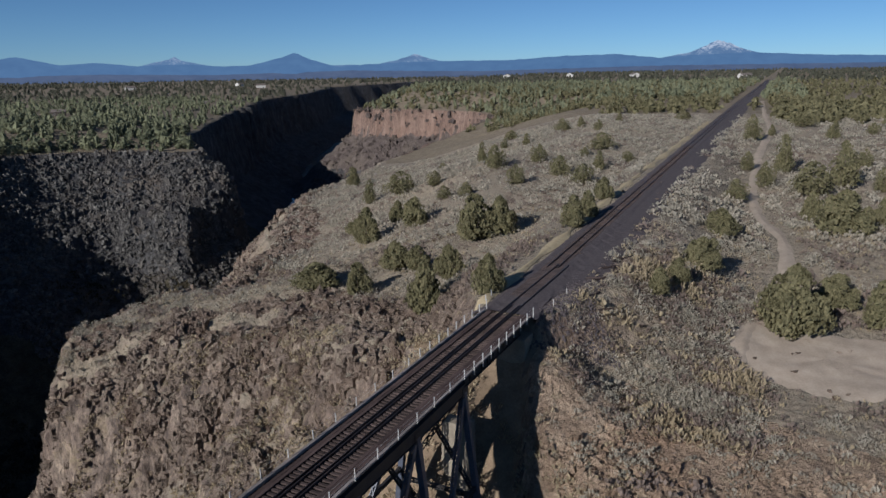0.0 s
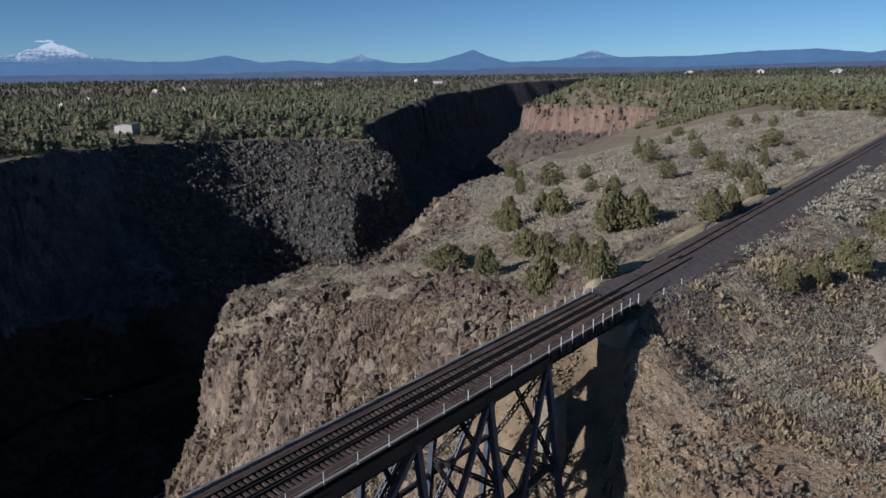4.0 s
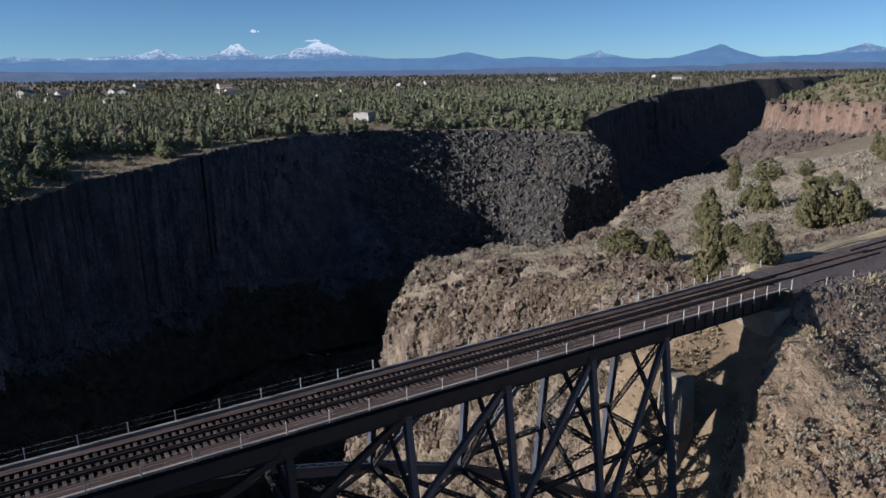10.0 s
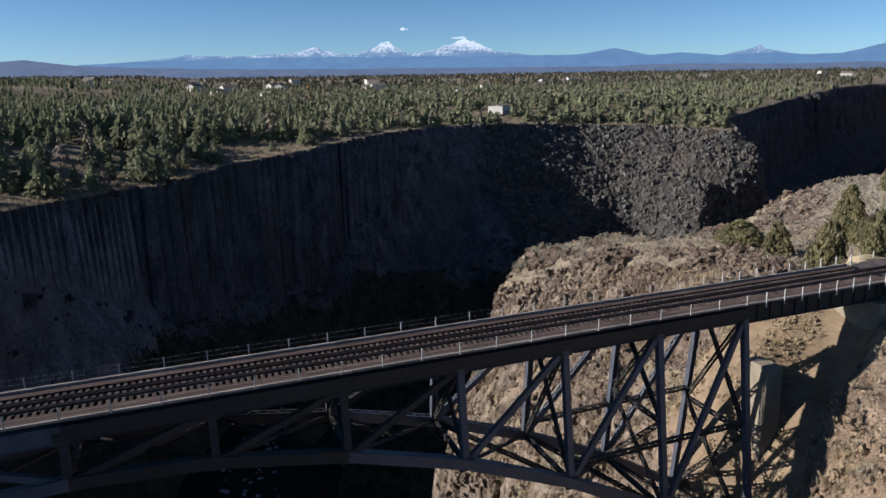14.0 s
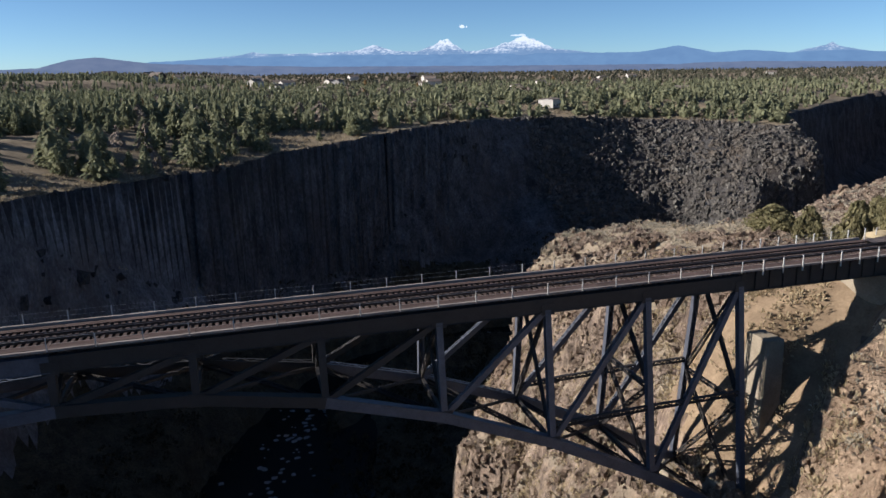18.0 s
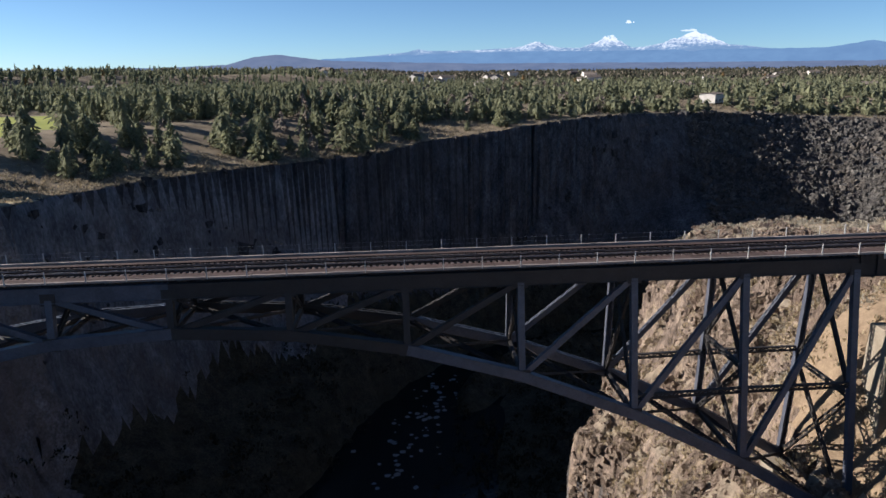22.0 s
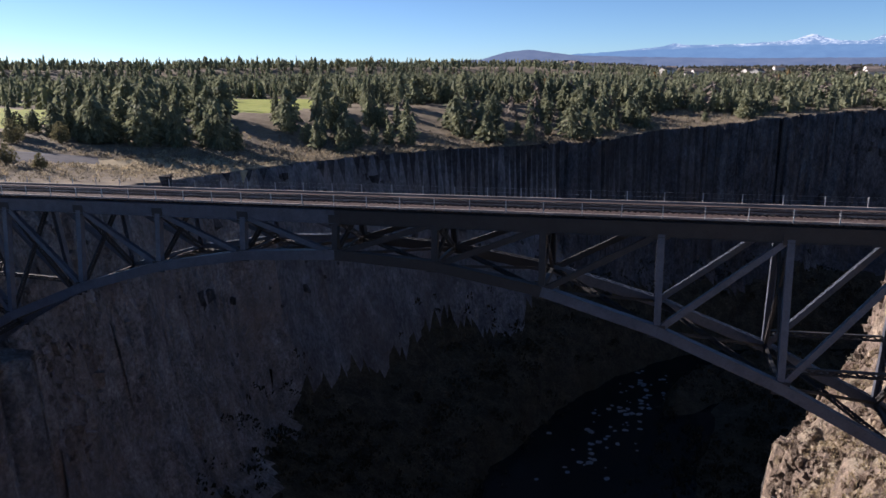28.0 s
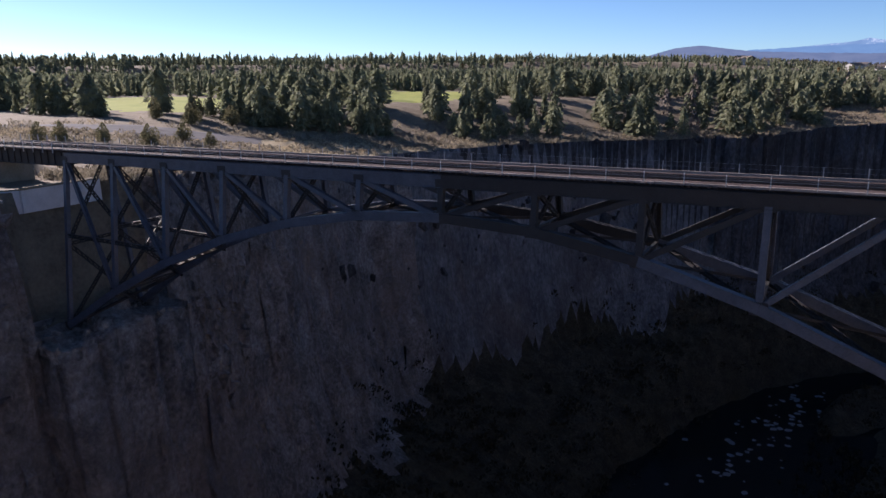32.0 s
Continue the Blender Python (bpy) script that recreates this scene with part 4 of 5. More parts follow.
def strip(name, label, category, material, line, width, lift, rough=0.0, step=2.0, seed=0, kind="structure", parent=None):
    """A band draped on the land along a line of (x, y)."""
    pts = []
    for (ax, ay), (bx, by) in zip(line[:-1], line[1:]):
        n = max(1, int(math.hypot(bx - ax, by - ay) / step))
        pts += [(ax + (bx - ax) * k / n, ay + (by - ay) * k / n) for k in range(n)]
    pts = np.array(pts + [line[-1]], float)
    for _ in range(6):
        pts[1:-1] = 0.25 * pts[:-2] + 0.5 * pts[1:-1] + 0.25 * pts[2:]
    tan = np.gradient(pts, axis=0)
    tan /= np.linalg.norm(tan, axis=1)[:, None] + 1e-9
    nor = np.stack([-tan[:, 1], tan[:, 0]], -1)
    us = np.linspace(-0.5, 0.5, 7)
    wid = width * (1 + rough * vnoise(np.arange(len(pts)) / 3.0, np.arange(len(pts)) * 0.0, seed))
    xy = pts[:, None] + nor[:, None] * (us[None, :] * wid[:, None])[:, :, None]
    z = land(xy[..., 0], xy[..., 1])[0] + lift * (1 - 1.6 * np.abs(us)[None, :])
    v = np.concatenate([xy, z[..., None]], -1)
    n, k = v.shape[:2]
    i = np.arange(n * k).reshape(n, k)
    q = np.stack([i[:-1, :-1], i[1:, :-1], i[1:, 1:], i[:-1, 1:]], -1).reshape(-1, 4)
    return tagged(new(name, from_arrays(name, v.reshape(-1, 3), q, material, True)), label, category, kind=kind)


def patch(name, label, category, material, cx, cy, rx, ry, turn, lift, seed, kind="structure"):
    """An irregular bare or mown patch draped on the land."""
    n, k = 12, 64
    r = np.linspace(0, 1, n)[:, None]
    a = np.linspace(0, 2 * math.pi, k, endpoint=False)[None, :]
    f = 1 + 0.28 * fbm(np.cos(a) * 1.7 + seed, np.sin(a) * 1.7, 3, seed)
    u, w = r * np.cos(a) * rx * f, r * np.sin(a) * ry * f
    c, s = math.cos(radians(turn)), math.sin(radians(turn))
    x, y = cx + u * c - w * s, cy + u * s + w * c
    z = land(x, y)[0] + lift * (1 - 2.2 * r ** 6)
    v = np.stack([x, y, z], -1)
    i = np.arange(n * k).reshape(n, k)
    j = np.roll(i, -1, 1)
    q = np.stack([i[:-1], i[1:], j[1:], j[:-1]], -1).reshape(-1, 4)
    return tagged(new(name, from_arrays(name, v.reshape(-1, 3), q, material, True)), label, category, kind=kind)


# ballast bank with shoulders, its crest flat
bx = np.concatenate([np.arange(69.5, 200, 1.0), np.arange(200, 1200, 6.0)])
prof = [(-9.6, -0.95), (-8.0, -0.34), (-6.0, -0.16), (-4.2, -0.12), (-3.0, -0.10), (-2.2, 0.02), (-1.3, 0.05), (0, 0.03), (1.3, 0.05), (2.2, 0.02), (3.2, -0.45), (4.6, -1.5)]
bv = np.zeros((len(bx), len(prof), 3))
for k, (o, dz) in enumerate(prof):
    bv[:, k] = np.stack([bx + 0 * o, track_y(bx) + np.where(o < -3.1, -3.1 + (o + 3.1) * (0.12 + 0.88 * smooth(76, 92, bx)), o) * (1 + 0.08 * vnoise(bx / 2, bx * 0 + k, 71)), bed_z(bx) + 0.30 + dz + 0.05 * vnoise(bx / 0.8, bx * 0 + 3.0 * k, 72)], -1)
bi = np.arange(len(bx) * len(prof)).reshape(len(bx), len(prof))
bq = np.stack([bi[:-1, :-1], bi[1:, :-1], bi[1:, 1:], bi[:-1, 1:]], -1).reshape(-1, 4)
ballast = new("track_bed", from_arrays("track_bed", bv.reshape(-1, 3), bq, M_BALLAST))
tagged(ballast, "dark grey crushed stone railway bed", "track bed", kind="structure")
railway = empty("railway_track", "rusty railway track on dark ballast running straight across the plateau", "railway track")
short_tie = box_mesh("tie", 0.23, 2.6, 0.18, M_TIE, 0.012)
for k in range(290):
    x = 75.5 + 0.56 * k
    linked("tie", short_tie, railway, pose(x, float(track_y(x)) + rng.uniform(-0.05, 0.05), float(bed_z(x)) + 0.30, 0, 0, rng.uniform(-0.8, 0.8)))
for o in (-0.7175, 0.7175):
    bm = bmesh.new()
    stops = [88.0, 120, 160, 220, 300, 420, 600, 850, 1150]
    for a, b in zip(stops[:-1], stops[1:]):
        za, zb = float(bed_z(a)) + 0.47, float(bed_z(b)) + 0.47
        beam(bm, (a, float(track_y(a)) + o, za), (b, float(track_y(b)) + o, zb), 0.075, 0.17)
    part("rail", bm, M_RAIL, railway)

PATHWAY = [(84, -23, 0), (89, -22.7, 0), (100, -23.9, 0), (107, -25.4, 0), (115, -26.1, 0), (123, -27, 0), (138, -25.6, 0), (153, -21.1, 0), (176, -17.9, 0), (207, -16.5, 0), (247, -15.6, 0), (306, -16.1, 0), (400, -9, 0), (532, -1, 0)]
strip("dirt_path", "narrow bare dirt path winding through sagebrush", "path", M_DIRT,
      [(x, y) for x, y, _ in PATHWAY], 2.2, 0.28, 0.3, 1.5, 5)
patch("dirt_clearing", "trampled bare dirt clearing on the rim", "clearing", M_DIRT, 91, -32, 9.5, 11.5, 0, 0.2, 6)
strip("grass_verge", "band of pale dry grass beside the railway bank", "grass", M_STRAW, [(70, 5.0), (78, 4.7), (90, 5.0), (104, 5.4), (124, 6.1), (155, 7.2), (198, 8.5), (278, 9.8), (340, 11)], 1.7, 0.40, 0.8, 2.0, 8)
strip("access_road", "grey asphalt road near the western rim", "road", M_ASPHALT, [(-300, -40), (-220, -8), (-170, 26), (-136, 52), (-114, 72), (-101, 84)], 11, 0.25, 0.1, 3.0, 9)
patch("car_park", "worn grey asphalt car park behind the rim", "car park", M_ASPHALT, -117, 66, 26, 10, 46, 0.32, 11)
FAIRWAYS = ((-222, 152, 85, 36, 145), (-145, 245, 95, 29, 115), (-230, 262, 62, 30, 40), (-300, 330, 60, 40, 30), (-70, 420, 50, 20, 60))
for cx, cy, rx, ry, tn in FAIRWAYS:
    patch("fairway", "mown yellow-green fairway among the trees", "lawn", M_FAIRWAY, cx, cy, rx, ry, tn, 0.3, int(cx + cy) % 50)
patch("straw_meadow", "dry golden grass on the rim above the bridge", "grass", M_STRAW, -88, 95, 30, 11, 56, 0.12, 14)


# ---- plants and loose rock ----
M_JUNIPER = foliage("juniper_foliage", (0.084, 0.080, 0.042), (0.265, 0.238, 0.130), 0.6)
M_FOREST = foliage("dark_conifer_foliage", (0.097, 0.109, 0.071), (0.275, 0.282, 0.168), 0.16)
# Shaded copy of the forest foliage, keeping far lit treetops dark.
M_FAR_FOLIAGE = foliage("darkened_far_foliage", (0.050, 0.054, 0.040), (0.125, 0.122, 0.085), 0.02)
M_SAGE = foliage("grey_sagebrush", (0.185, 0.168, 0.130), (0.50, 0.45, 0.36), 0.3)
M_BUNCH = foliage("straw_bunchgrass", (0.25, 0.20, 0.125), (0.46, 0.38, 0.25), 0.3)
M_BITTER = foliage("brown_bitterbrush", (0.115, 0.088, 0.075), (0.30, 0.235, 0.195), 0.3)
M_RIMBRUSH = foliage("grey_brown_rim_scrub", (0.115, 0.10, 0.075), (0.31, 0.27, 0.20), 0.3)
M_BARK = simple("juniper_bark", (0.09, 0.07, 0.055), (0.20, 0.16, 0.13), 5.0, 0.95, 0.0, 0.02)
M_AUTUMN = foliage("autumn_leaves", (0.13, 0.082, 0.036), (0.24, 0.16, 0.075), 0.2)
M_BARE = simple("bare_grey_twigs", (0.12, 0.10, 0.085), (0.22, 0.18, 0.15), 0.3, 0.95, 0.0, 0.02)
M_ROCK = make_basalt("brown_basalt_blocks", ((0.072, 0.056, 0.045), (0.192, 0.147, 0.115), (0.32, 0.252, 0.198), (0.46, 0.385, 0.30)), (0.16, 0.105, 0.075), 2.5, 1.0)
# Grey basalt in lighter tones, sunlight on the spur put into the colour.
M_SPUR = make_basalt("sunlit_grey_basalt_rubble", ((0.028, 0.027, 0.027), (0.082, 0.078, 0.073), (0.156, 0.147, 0.134), (0.296, 0.277, 0.250)), (0.133, 0.109, 0.087), 1.2, 1.0)
prng = np.random.default_rng(12)


def tufts(n, shape, size, up=0.35, r=None, slim=1.0, burst=False):
    """n small bent leaf sprays over a crown of radius 1 and height 1: returns quads of n x 4 x 3."""
    g = r or prng
    z = g.random(n) ** 0.9
    a = g.random(n) * 2 * np.pi
    rad = shape(z) * (0.72 + 0.36 * g.random(n)) * (1 + 0.22 * np.sin(3 * a + 9 * z) + 0.15 * np.sin(5 * a - 14 * z))
    c = np.stack([rad * np.cos(a), rad * np.sin(a), z], -1)
    nor = np.stack([np.cos(a), np.sin(a), up + 0 * a], -1) + g.normal(0, 0.55, (n, 3))
    nor /= np.linalg.norm(nor, axis=1)[:, None]
    t = np.cross(nor, g.normal(0, 1, (n, 3))) if not burst else c + np.array([0, 0, 0.25]) + g.normal(0, 0.25, (n, 3))
    t /= np.linalg.norm(t, axis=1)[:, None]
    b = np.cross(nor, t)
    b *= slim / (np.linalg.norm(b, axis=1)[:, None] + 1e-6)
    s = size * (0.6 + 0.8 * g.random(n))[:, None]
    return np.stack([c - t * s * 0.8 - b * s * 0.5, c + t * s * 0.5 - b * s * 0.8, c + t * s * 0.8 + b * s * 0.5, c - t * s * 0.4 + b * s * 0.9 + nor * s * 0.4], 1)


def cone(z):
    return np.sqrt(np.clip(1 - z, 0, 1)) * (0.55 + 0.45 * np.clip(z * 6, 0, 1))


def dome(z):
    return np.sqrt(np.clip(1 - (1.02 * z) ** 2.4, 0, 1)) * (0.62 + 0.38 * np.clip(z * 4, 0, 1))


def spire(z):
    return np.clip(1 - z, 0, 1) ** 0.8 * (0.6 + 0.4 * np.clip(z * 7, 0, 1))


def mound(z):
    return np.sqrt(np.clip(1 - z * z, 0, 1))


def scatter(name, label, category, material, protos, xy, size, height, sink=0.1, kind="stuff"):
    """One joined object: a random prototype of quads at every place, turned and scaled."""
    xy, size, height = np.asarray(xy), np.asarray(size), np.asarray(height)
    z = land(xy[:, 0], xy[:, 1])[0]
    pick = prng.integers(0, len(protos), len(xy))
    turn = prng.random(len(xy)) * 2 * np.pi
    out = []
    for k, p in enumerate(protos):
        w = np.nonzero(pick == k)[0]
        if not len(w):
            continue
        c, s = np.cos(turn[w])[:, None, None], np.sin(turn[w])[:, None, None]
        q = p[None]
        px, py = q[..., 0] * c - q[..., 1] * s, q[..., 0] * s + q[..., 1] * c
        v = np.stack([px * size[w][:, None, None] + xy[w, 0][:, None, None], py * size[w][:, None, None] + xy[w, 1][:, None, None],
                      (q[..., 2] - sink) * height[w][:, None, None] + z[w][:, None, None]], -1)
        out.append(v.reshape(-1, 3))
    v = np.concatenate(out)
    f = np.arange(len(v)).reshape(-1, 4)
    return tagged(new(name, from_arrays(name, v, f, material)), label, category, kind=kind)


def rim_gap(x, y):
    """Metres outside the gorge: west and east."""
    dw, _, sw = polydist(x, y, RIM_WEST)
    de, _, sd = polydist(x, y, RIM_EAST)
    return dw * sw, -de * sd


def juniper(n, width, lean, seed, leaf=0.048):
    """A juniper of unit height: forked trunk with limbs, and a ragged crown of leaf sprays."""
    g = np.random.default_rng(seed)
    tree = empty("juniper_tree", "bushy olive-green juniper tree on dry ground", "tree", group="junipers on the rim")
    bm = bmesh.new()
    for k in range(5):
        a = g.random() * 6.28
        p, r = Vector((0, 0, -0.06)), 0.035 if k == 0 else 0.02
        top = 0.8 if k == 0 else 0.35 + 0.3 * g.random()
        rings = []
        for j in range(5):
            f = j / 4
            c = Vector((math.cos(a) * width * 0.55 * f ** 1.4 * (k > 0) + lean * f, math.sin(a) * width * 0.55 * f ** 1.4 * (k > 0), -0.06 + top * f))
            rings.append([bm.verts.new(c + Vector((math.cos(t) * r * (1 - 0.8 * f), math.sin(t) * r * (1 - 0.8 * f), 0))) for t in np.arange(6) * 1.047])
        for u, v in zip(rings[:-1], rings[1:]):
            for i in range(6):
                bm.faces.new((u[i], u[(i + 1) % 6], v[(i + 1) % 6], v[i]))
    part("trunk", bm, M_BARK, tree, "grey-brown stringy juniper trunk with limbs")
    # lobes of foliage of their own height, with gaps between
    lobes = [(0.0, 0.0, 0.0, 1.0, 0.56)]
    for k in range(9):
        t, o = 6.283 * (k + 0.8 * g.random()) / 9, (0.14 + 0.22 * g.random()) * width
        lobes.append((o * math.cos(t), o * math.sin(t), 0.08 * g.random(), 0.34 + 0.52 * g.random() ** 1.2, 0.26 + 0.22 * g.random()))
    qs = []
    for lx, ly, lz, lh, lw in lobes:
        q = tufts(int(2.5 * n * lh * lw), dome, 0.085, 0.45, g, 0.6)
        q = q * np.array([width / 2 * lw, width / 2 * lw, lh])
        s = leaf / (0.085 * width / 2 * lw)
        c = q.mean(1, keepdims=True)
        keep = vnoise(c[:, 0, 0] * 9 + 5 * lx, c[:, 0, 2] * 9 + c[:, 0, 1] * 7, seed) > -0.45
        q = (c + (q - c) * np.array([min(s, 1.6), min(s, 1.6), 0.5 / lh]))[keep]
        qs.append(q + np.array([lx + lean * 0.5, ly, lz + 0.02]))
    v = np.concatenate(qs).reshape(-1, 3)
    v[:, :2] *= width / (2 * np.percentile(np.hypot(v[:, 0], v[:, 1]), 96))
    crown = new("crown", from_arrays("crown", v, np.arange(len(v)).reshape(-1, 4), M_JUNIPER))
    crown.parent = tree
    return tree


protos_j = [juniper(1250, w, l, 100 + i) for i, (w, l) in enumerate(((0.85, 0.0), (1.0, 0.03), (1.2, -0.03), (0.75, 0.02), (1.35, 0.0)))]
far_j = [juniper(430, w, l, 120 + i, 0.07) for i, (w, l) in enumerate(((0.85, 0.0), (1.0, 0.03), (1.2, -0.03), (0.75, 0.02), (1.35, 0.0)))]


def plant_trees(rows, seed):
    g = random.Random(seed)
    for x, y, h, w in rows:
        base = min(range(5), key=lambda i: abs((0.85, 1.0, 1.2, 0.75, 1.35)[i] - w / h) + 0.25 * g.random())
        m = pose(x, y, float(land(np.array([x]), np.array([y]))[0][0]) - 0.1, 0, 0, g.uniform(0, 360)) @ Matrix.Diagonal((*(2 * (min(max(w / (0.85, 1.0, 1.2, 0.75, 1.35)[base], 0.7 * h), 1.5 * h),)), h, 1))
        t = copy_thing((far_j if x > 165 or x < 0 else protos_j)[base], m)
        t.matrix_basis = m


plant_trees([(97.4, -28.1, 9, 8.8), (107.6, -33.3, 4.7, 5.6), (102.7, -38.6, 6.6, 5.1), (108.1, -15.4, 4.7, 6), (96.1, -13.9, 3.5, 3.1), (89.6, -12.5, 3.4, 3.3), (133.9, -15.5, 4.8, 5.8), (169.2, -14.9, 4.7, 5.9), (181.8, -30.1, 7.7, 10.5), (190.8, -36.6, 11.2, 7.6), (145.8, -35.2, 7.8, 9.6),
             (155.2, -30.1, 6, 4.2), (213.2, -23.2, 10.5, 6.5), (273.9, -11.3, 9.4, 5.9), (214.3, -14.3, 5.3, 4.6), (189.2, -19.8, 6.1, 5.2), (277.8, -36.7, 6.4, 5.3), (224.3, -43.1, 5.2, 4.8), (187.1, -44.5, 5.8, 4.3), (154, -42.2, 5.5, 4.1), (321.1, -27.2, 6.1, 8.6), (292.2, -49.2, 4.5, 4.5),
             (289.3, -16.9, 4.4, 3.1)], 1)
plant_trees([(126.3, 29.5, 9.2, 8.1), (129.3, 25.3, 7.6, 6.5), (76.8, 5.6, 5, 4), (85.5, 18.9, 7.7, 5.1), (100.3, 22.5, 5.5, 5.3), (108.2, 37.3, 5, 5.5), (107.6, 32.3, 4.4, 4.4), (94.8, 36.6, 5.6, 4.6), (96.6, 46.5, 4.4, 7.7), (147.5, 68.6, 9.3, 6.2), (199.2, 100.1, 8.4, 4),
             (152.4, 57.3, 7.3, 6.5), (159.8, 66.5, 6, 4.9), (194.3, 85.3, 7.6, 10.4), (189.8, 70.8, 4.6, 4.9), (291.6, 168.4, 9.7, 9.4), (199.3, 55.4, 7, 7.4), (214, 65.8, 6.8, 3.6), (177.9, 40.5, 5.3, 5.1), (210.9, 45.1, 5.6, 6), (346.6, 106.8, 4.8, 8.5), (296.6, 80.4, 5.3, 4.8),
             (192.4, 32.9, 5.6, 7), (181.5, 23.3, 5.2, 5.8), (115.1, 6.2, 5.6, 3.9), (123.6, 6.1, 5, 3.6), (142.6, 8, 4.5, 4.3), (204.2, 24.8, 5.8, 4), (241.2, 33.4, 5.7, 8.6), (219.4, 20, 3.3, 4.3), (225.6, 34.9, 2.9, 3.6), (321.5, 72.1, 5.6, 7.7), (297.5, 49, 4.7, 4.2),
             (321.6, 63.4, 5.1, 4.1), (355.6, 23.7, 4.9, 8.2), (173.6, 59.9, 3.9, 4.5), (170.6, 51.6, 3.8, 4.6)], 2)
plant_trees([(-105.5, 42, 4.2, 3.4), (-100.5, 49, 4.6, 4.6), (-103.5, 61, 4.6, 4.0), (-96.5, 62.5, 3.4, 3.3), (-108.6, 29.7, 4.2, 3.4), (-108.4, 34.3, 4.4, 3.6), (-126, 84, 6.0, 5.0), (-132, 92, 6.5, 5.2), (-140, 84, 6.2, 4.8), (-121, 94, 5.6, 4.6)], 5)
for i, t in enumerate(protos_j + far_j):
    x, y, h = ((136, -58, 6.5), (150, -52, 6.0), (168, -52, 5.5), (112, -52, 7.0), (164, 82, 4.5), (300, 92, 4.5), (318, 70, 4.0), (262, 104, 4.0), (330, 48, 4.6), (300, -62, 5.0))[i]
    t.matrix_basis = pose(x, y, float(land(np.array([float(x)]), np.array([float(y)]))[0][0]) - 0.1, 0, 0, 40 * i) @ Matrix.Diagonal((h, h, h, 1))

# sagebrush and bunchgrass over the east plateau and slopes
n = 74000
sx, sy = 54 + 330 * prng.random(n) ** 1.7, -75 + 300 * prng.random(n)
gw, ge = rim_gap(sx, sy)
clear = (prng.random(n) > 0.65 * crag_cap(sx, sy)) & (np.hypot((sx - 91) / 9.0, (sy + 32) / 11.0) > 1) & (polydist(sx, sy, PATHWAY)[0] > 2.4) & (np.abs(sy - track_y(sx)) > 5.6)
dens = 0.5 + 0.5 * fbm(sx / 14, sy / 14, 3, 81)
hh = land(sx, sy, False)[0]
clear &= (prng.random(n) > 0.75 * smooth(72, 60, sx) * smooth(-4, -8, sy))
ok = clear & (prng.random(n) < np.clip((dens - 0.25) * 2.4, 0.22, 1)) & ((ge > -1.5) | ((ge > -26) & (prng.random(n) < 0.75) & (hh > -70)))
sx, sy = sx[ok], sy[ok]
sage_p = [tufts(54, mound, 0.17, 0.7, None, 0.5, True) for _ in range(8)]
k = prng.random(len(sx)) < np.where(rim_gap(sx, sy)[1] > 0, 0.66, 0.25)
nearby = sx < 128
lite_p = [tufts(15, mound, 0.27, 0.7, None, 0.7, True) for _ in range(8)]
size = 0.40 + 0.62 * prng.random(len(sx)) ** 1.6
bit = k & (fbm(sx / 9, sy / 9, 3, 83) > 0.12) & (nearby | (prng.random(len(sx)) < 0.6))
scatter("bitterbrush", "dark brown bitterbrush among the sage", "brush", M_BITTER, lite_p, np.stack([sx[bit], sy[bit]], -1), size[bit], size[bit] * 1.1)
k = k & ~bit
scatter("sagebrush", "low grey-green sagebrush scattered over dry ground", "sagebrush", M_SAGE, sage_p, np.stack([sx[k & nearby], sy[k & nearby]], -1), size[k & nearby], size[k & nearby] * 1.25)
kf = k & ~nearby
scatter("far_sagebrush", "grey sagebrush on the farther plateau", "sagebrush", M_SAGE, lite_p, np.stack([sx[kf], sy[kf]], -1), size[kf] * 1.45, size[kf] * 1.5)
gr_p = [tufts(10, mound, 0.40, 0.9, None, 0.3, True) for _ in range(6)]
scatter("bunchgrass", "tufts of straw-coloured dry bunchgrass", "grass", M_BUNCH, gr_p, np.stack([sx[~k & ~bit & (sx < 150)], sy[~k & ~bit & (sx < 150)]], -1), size[~k & ~bit & (sx < 150)] * 0.75, size[~k & ~bit & (sx < 150)] * 0.8)

# thick scrub on the bank beside the track, dry grass on the ledges of the crag
n = 9000
ax_, ay_ = 66 + 40 * prng.random(n), -26 + 21 * prng.random(n)
ok = (ay_ < track_y(ax_) - 5 - 3.6 * smooth(76, 90, ax_)) & (np.hypot((ax_ - 91) / 9.0, (ay_ + 32) / 11.0) > 1.0) & (rim_gap(ax_, ay_)[1] > -9)
ax_, ay_ = ax_[ok], ay_[ok]
kind_ = fbm(ax_ / 5, ay_ / 5, 3, 87) + 0.5 * prng.random(len(ax_))
for nm, lab, mat, lo_, hi_, pr in (("bank_sagebrush", "grey sagebrush thick on the railway bank", M_SAGE, 0.35, 9, sage_p), ("bank_bitterbrush", "brown bitterbrush thick on the railway bank", M_BITTER, 0.08, 0.35, sage_p), ("bank_grass", "dry grass between the brush on the railway bank", M_BUNCH, -9, 0.08, gr_p)):
    w = (kind_ > lo_) & (kind_ <= hi_) & (prng.random(len(ax_)) < np.where((ax_ < 85) & (ay_ > -13), 0.12, 0.34))
    sz = 0.35 + 0.75 * prng.random(w.sum()) ** 1.8
    scatter(nm, lab, "scrub", mat, pr, np.stack([ax_[w], ay_[w]], -1), sz, sz * 1.1)
n = 21000
ax_, ay_ = 40 + 60 * prng.random(n), -30 + 120 * prng.random(n)
gg = rim_gap(ax_, ay_)[1]
ok = (gg < 0) & (gg > -32) & (fbm(ax_ / 6, ay_ / 6, 3, 89) > -0.1) & (land(ax_, ay_, False)[0] > -78)
sz = 0.28 + 0.42 * prng.random(ok.sum())
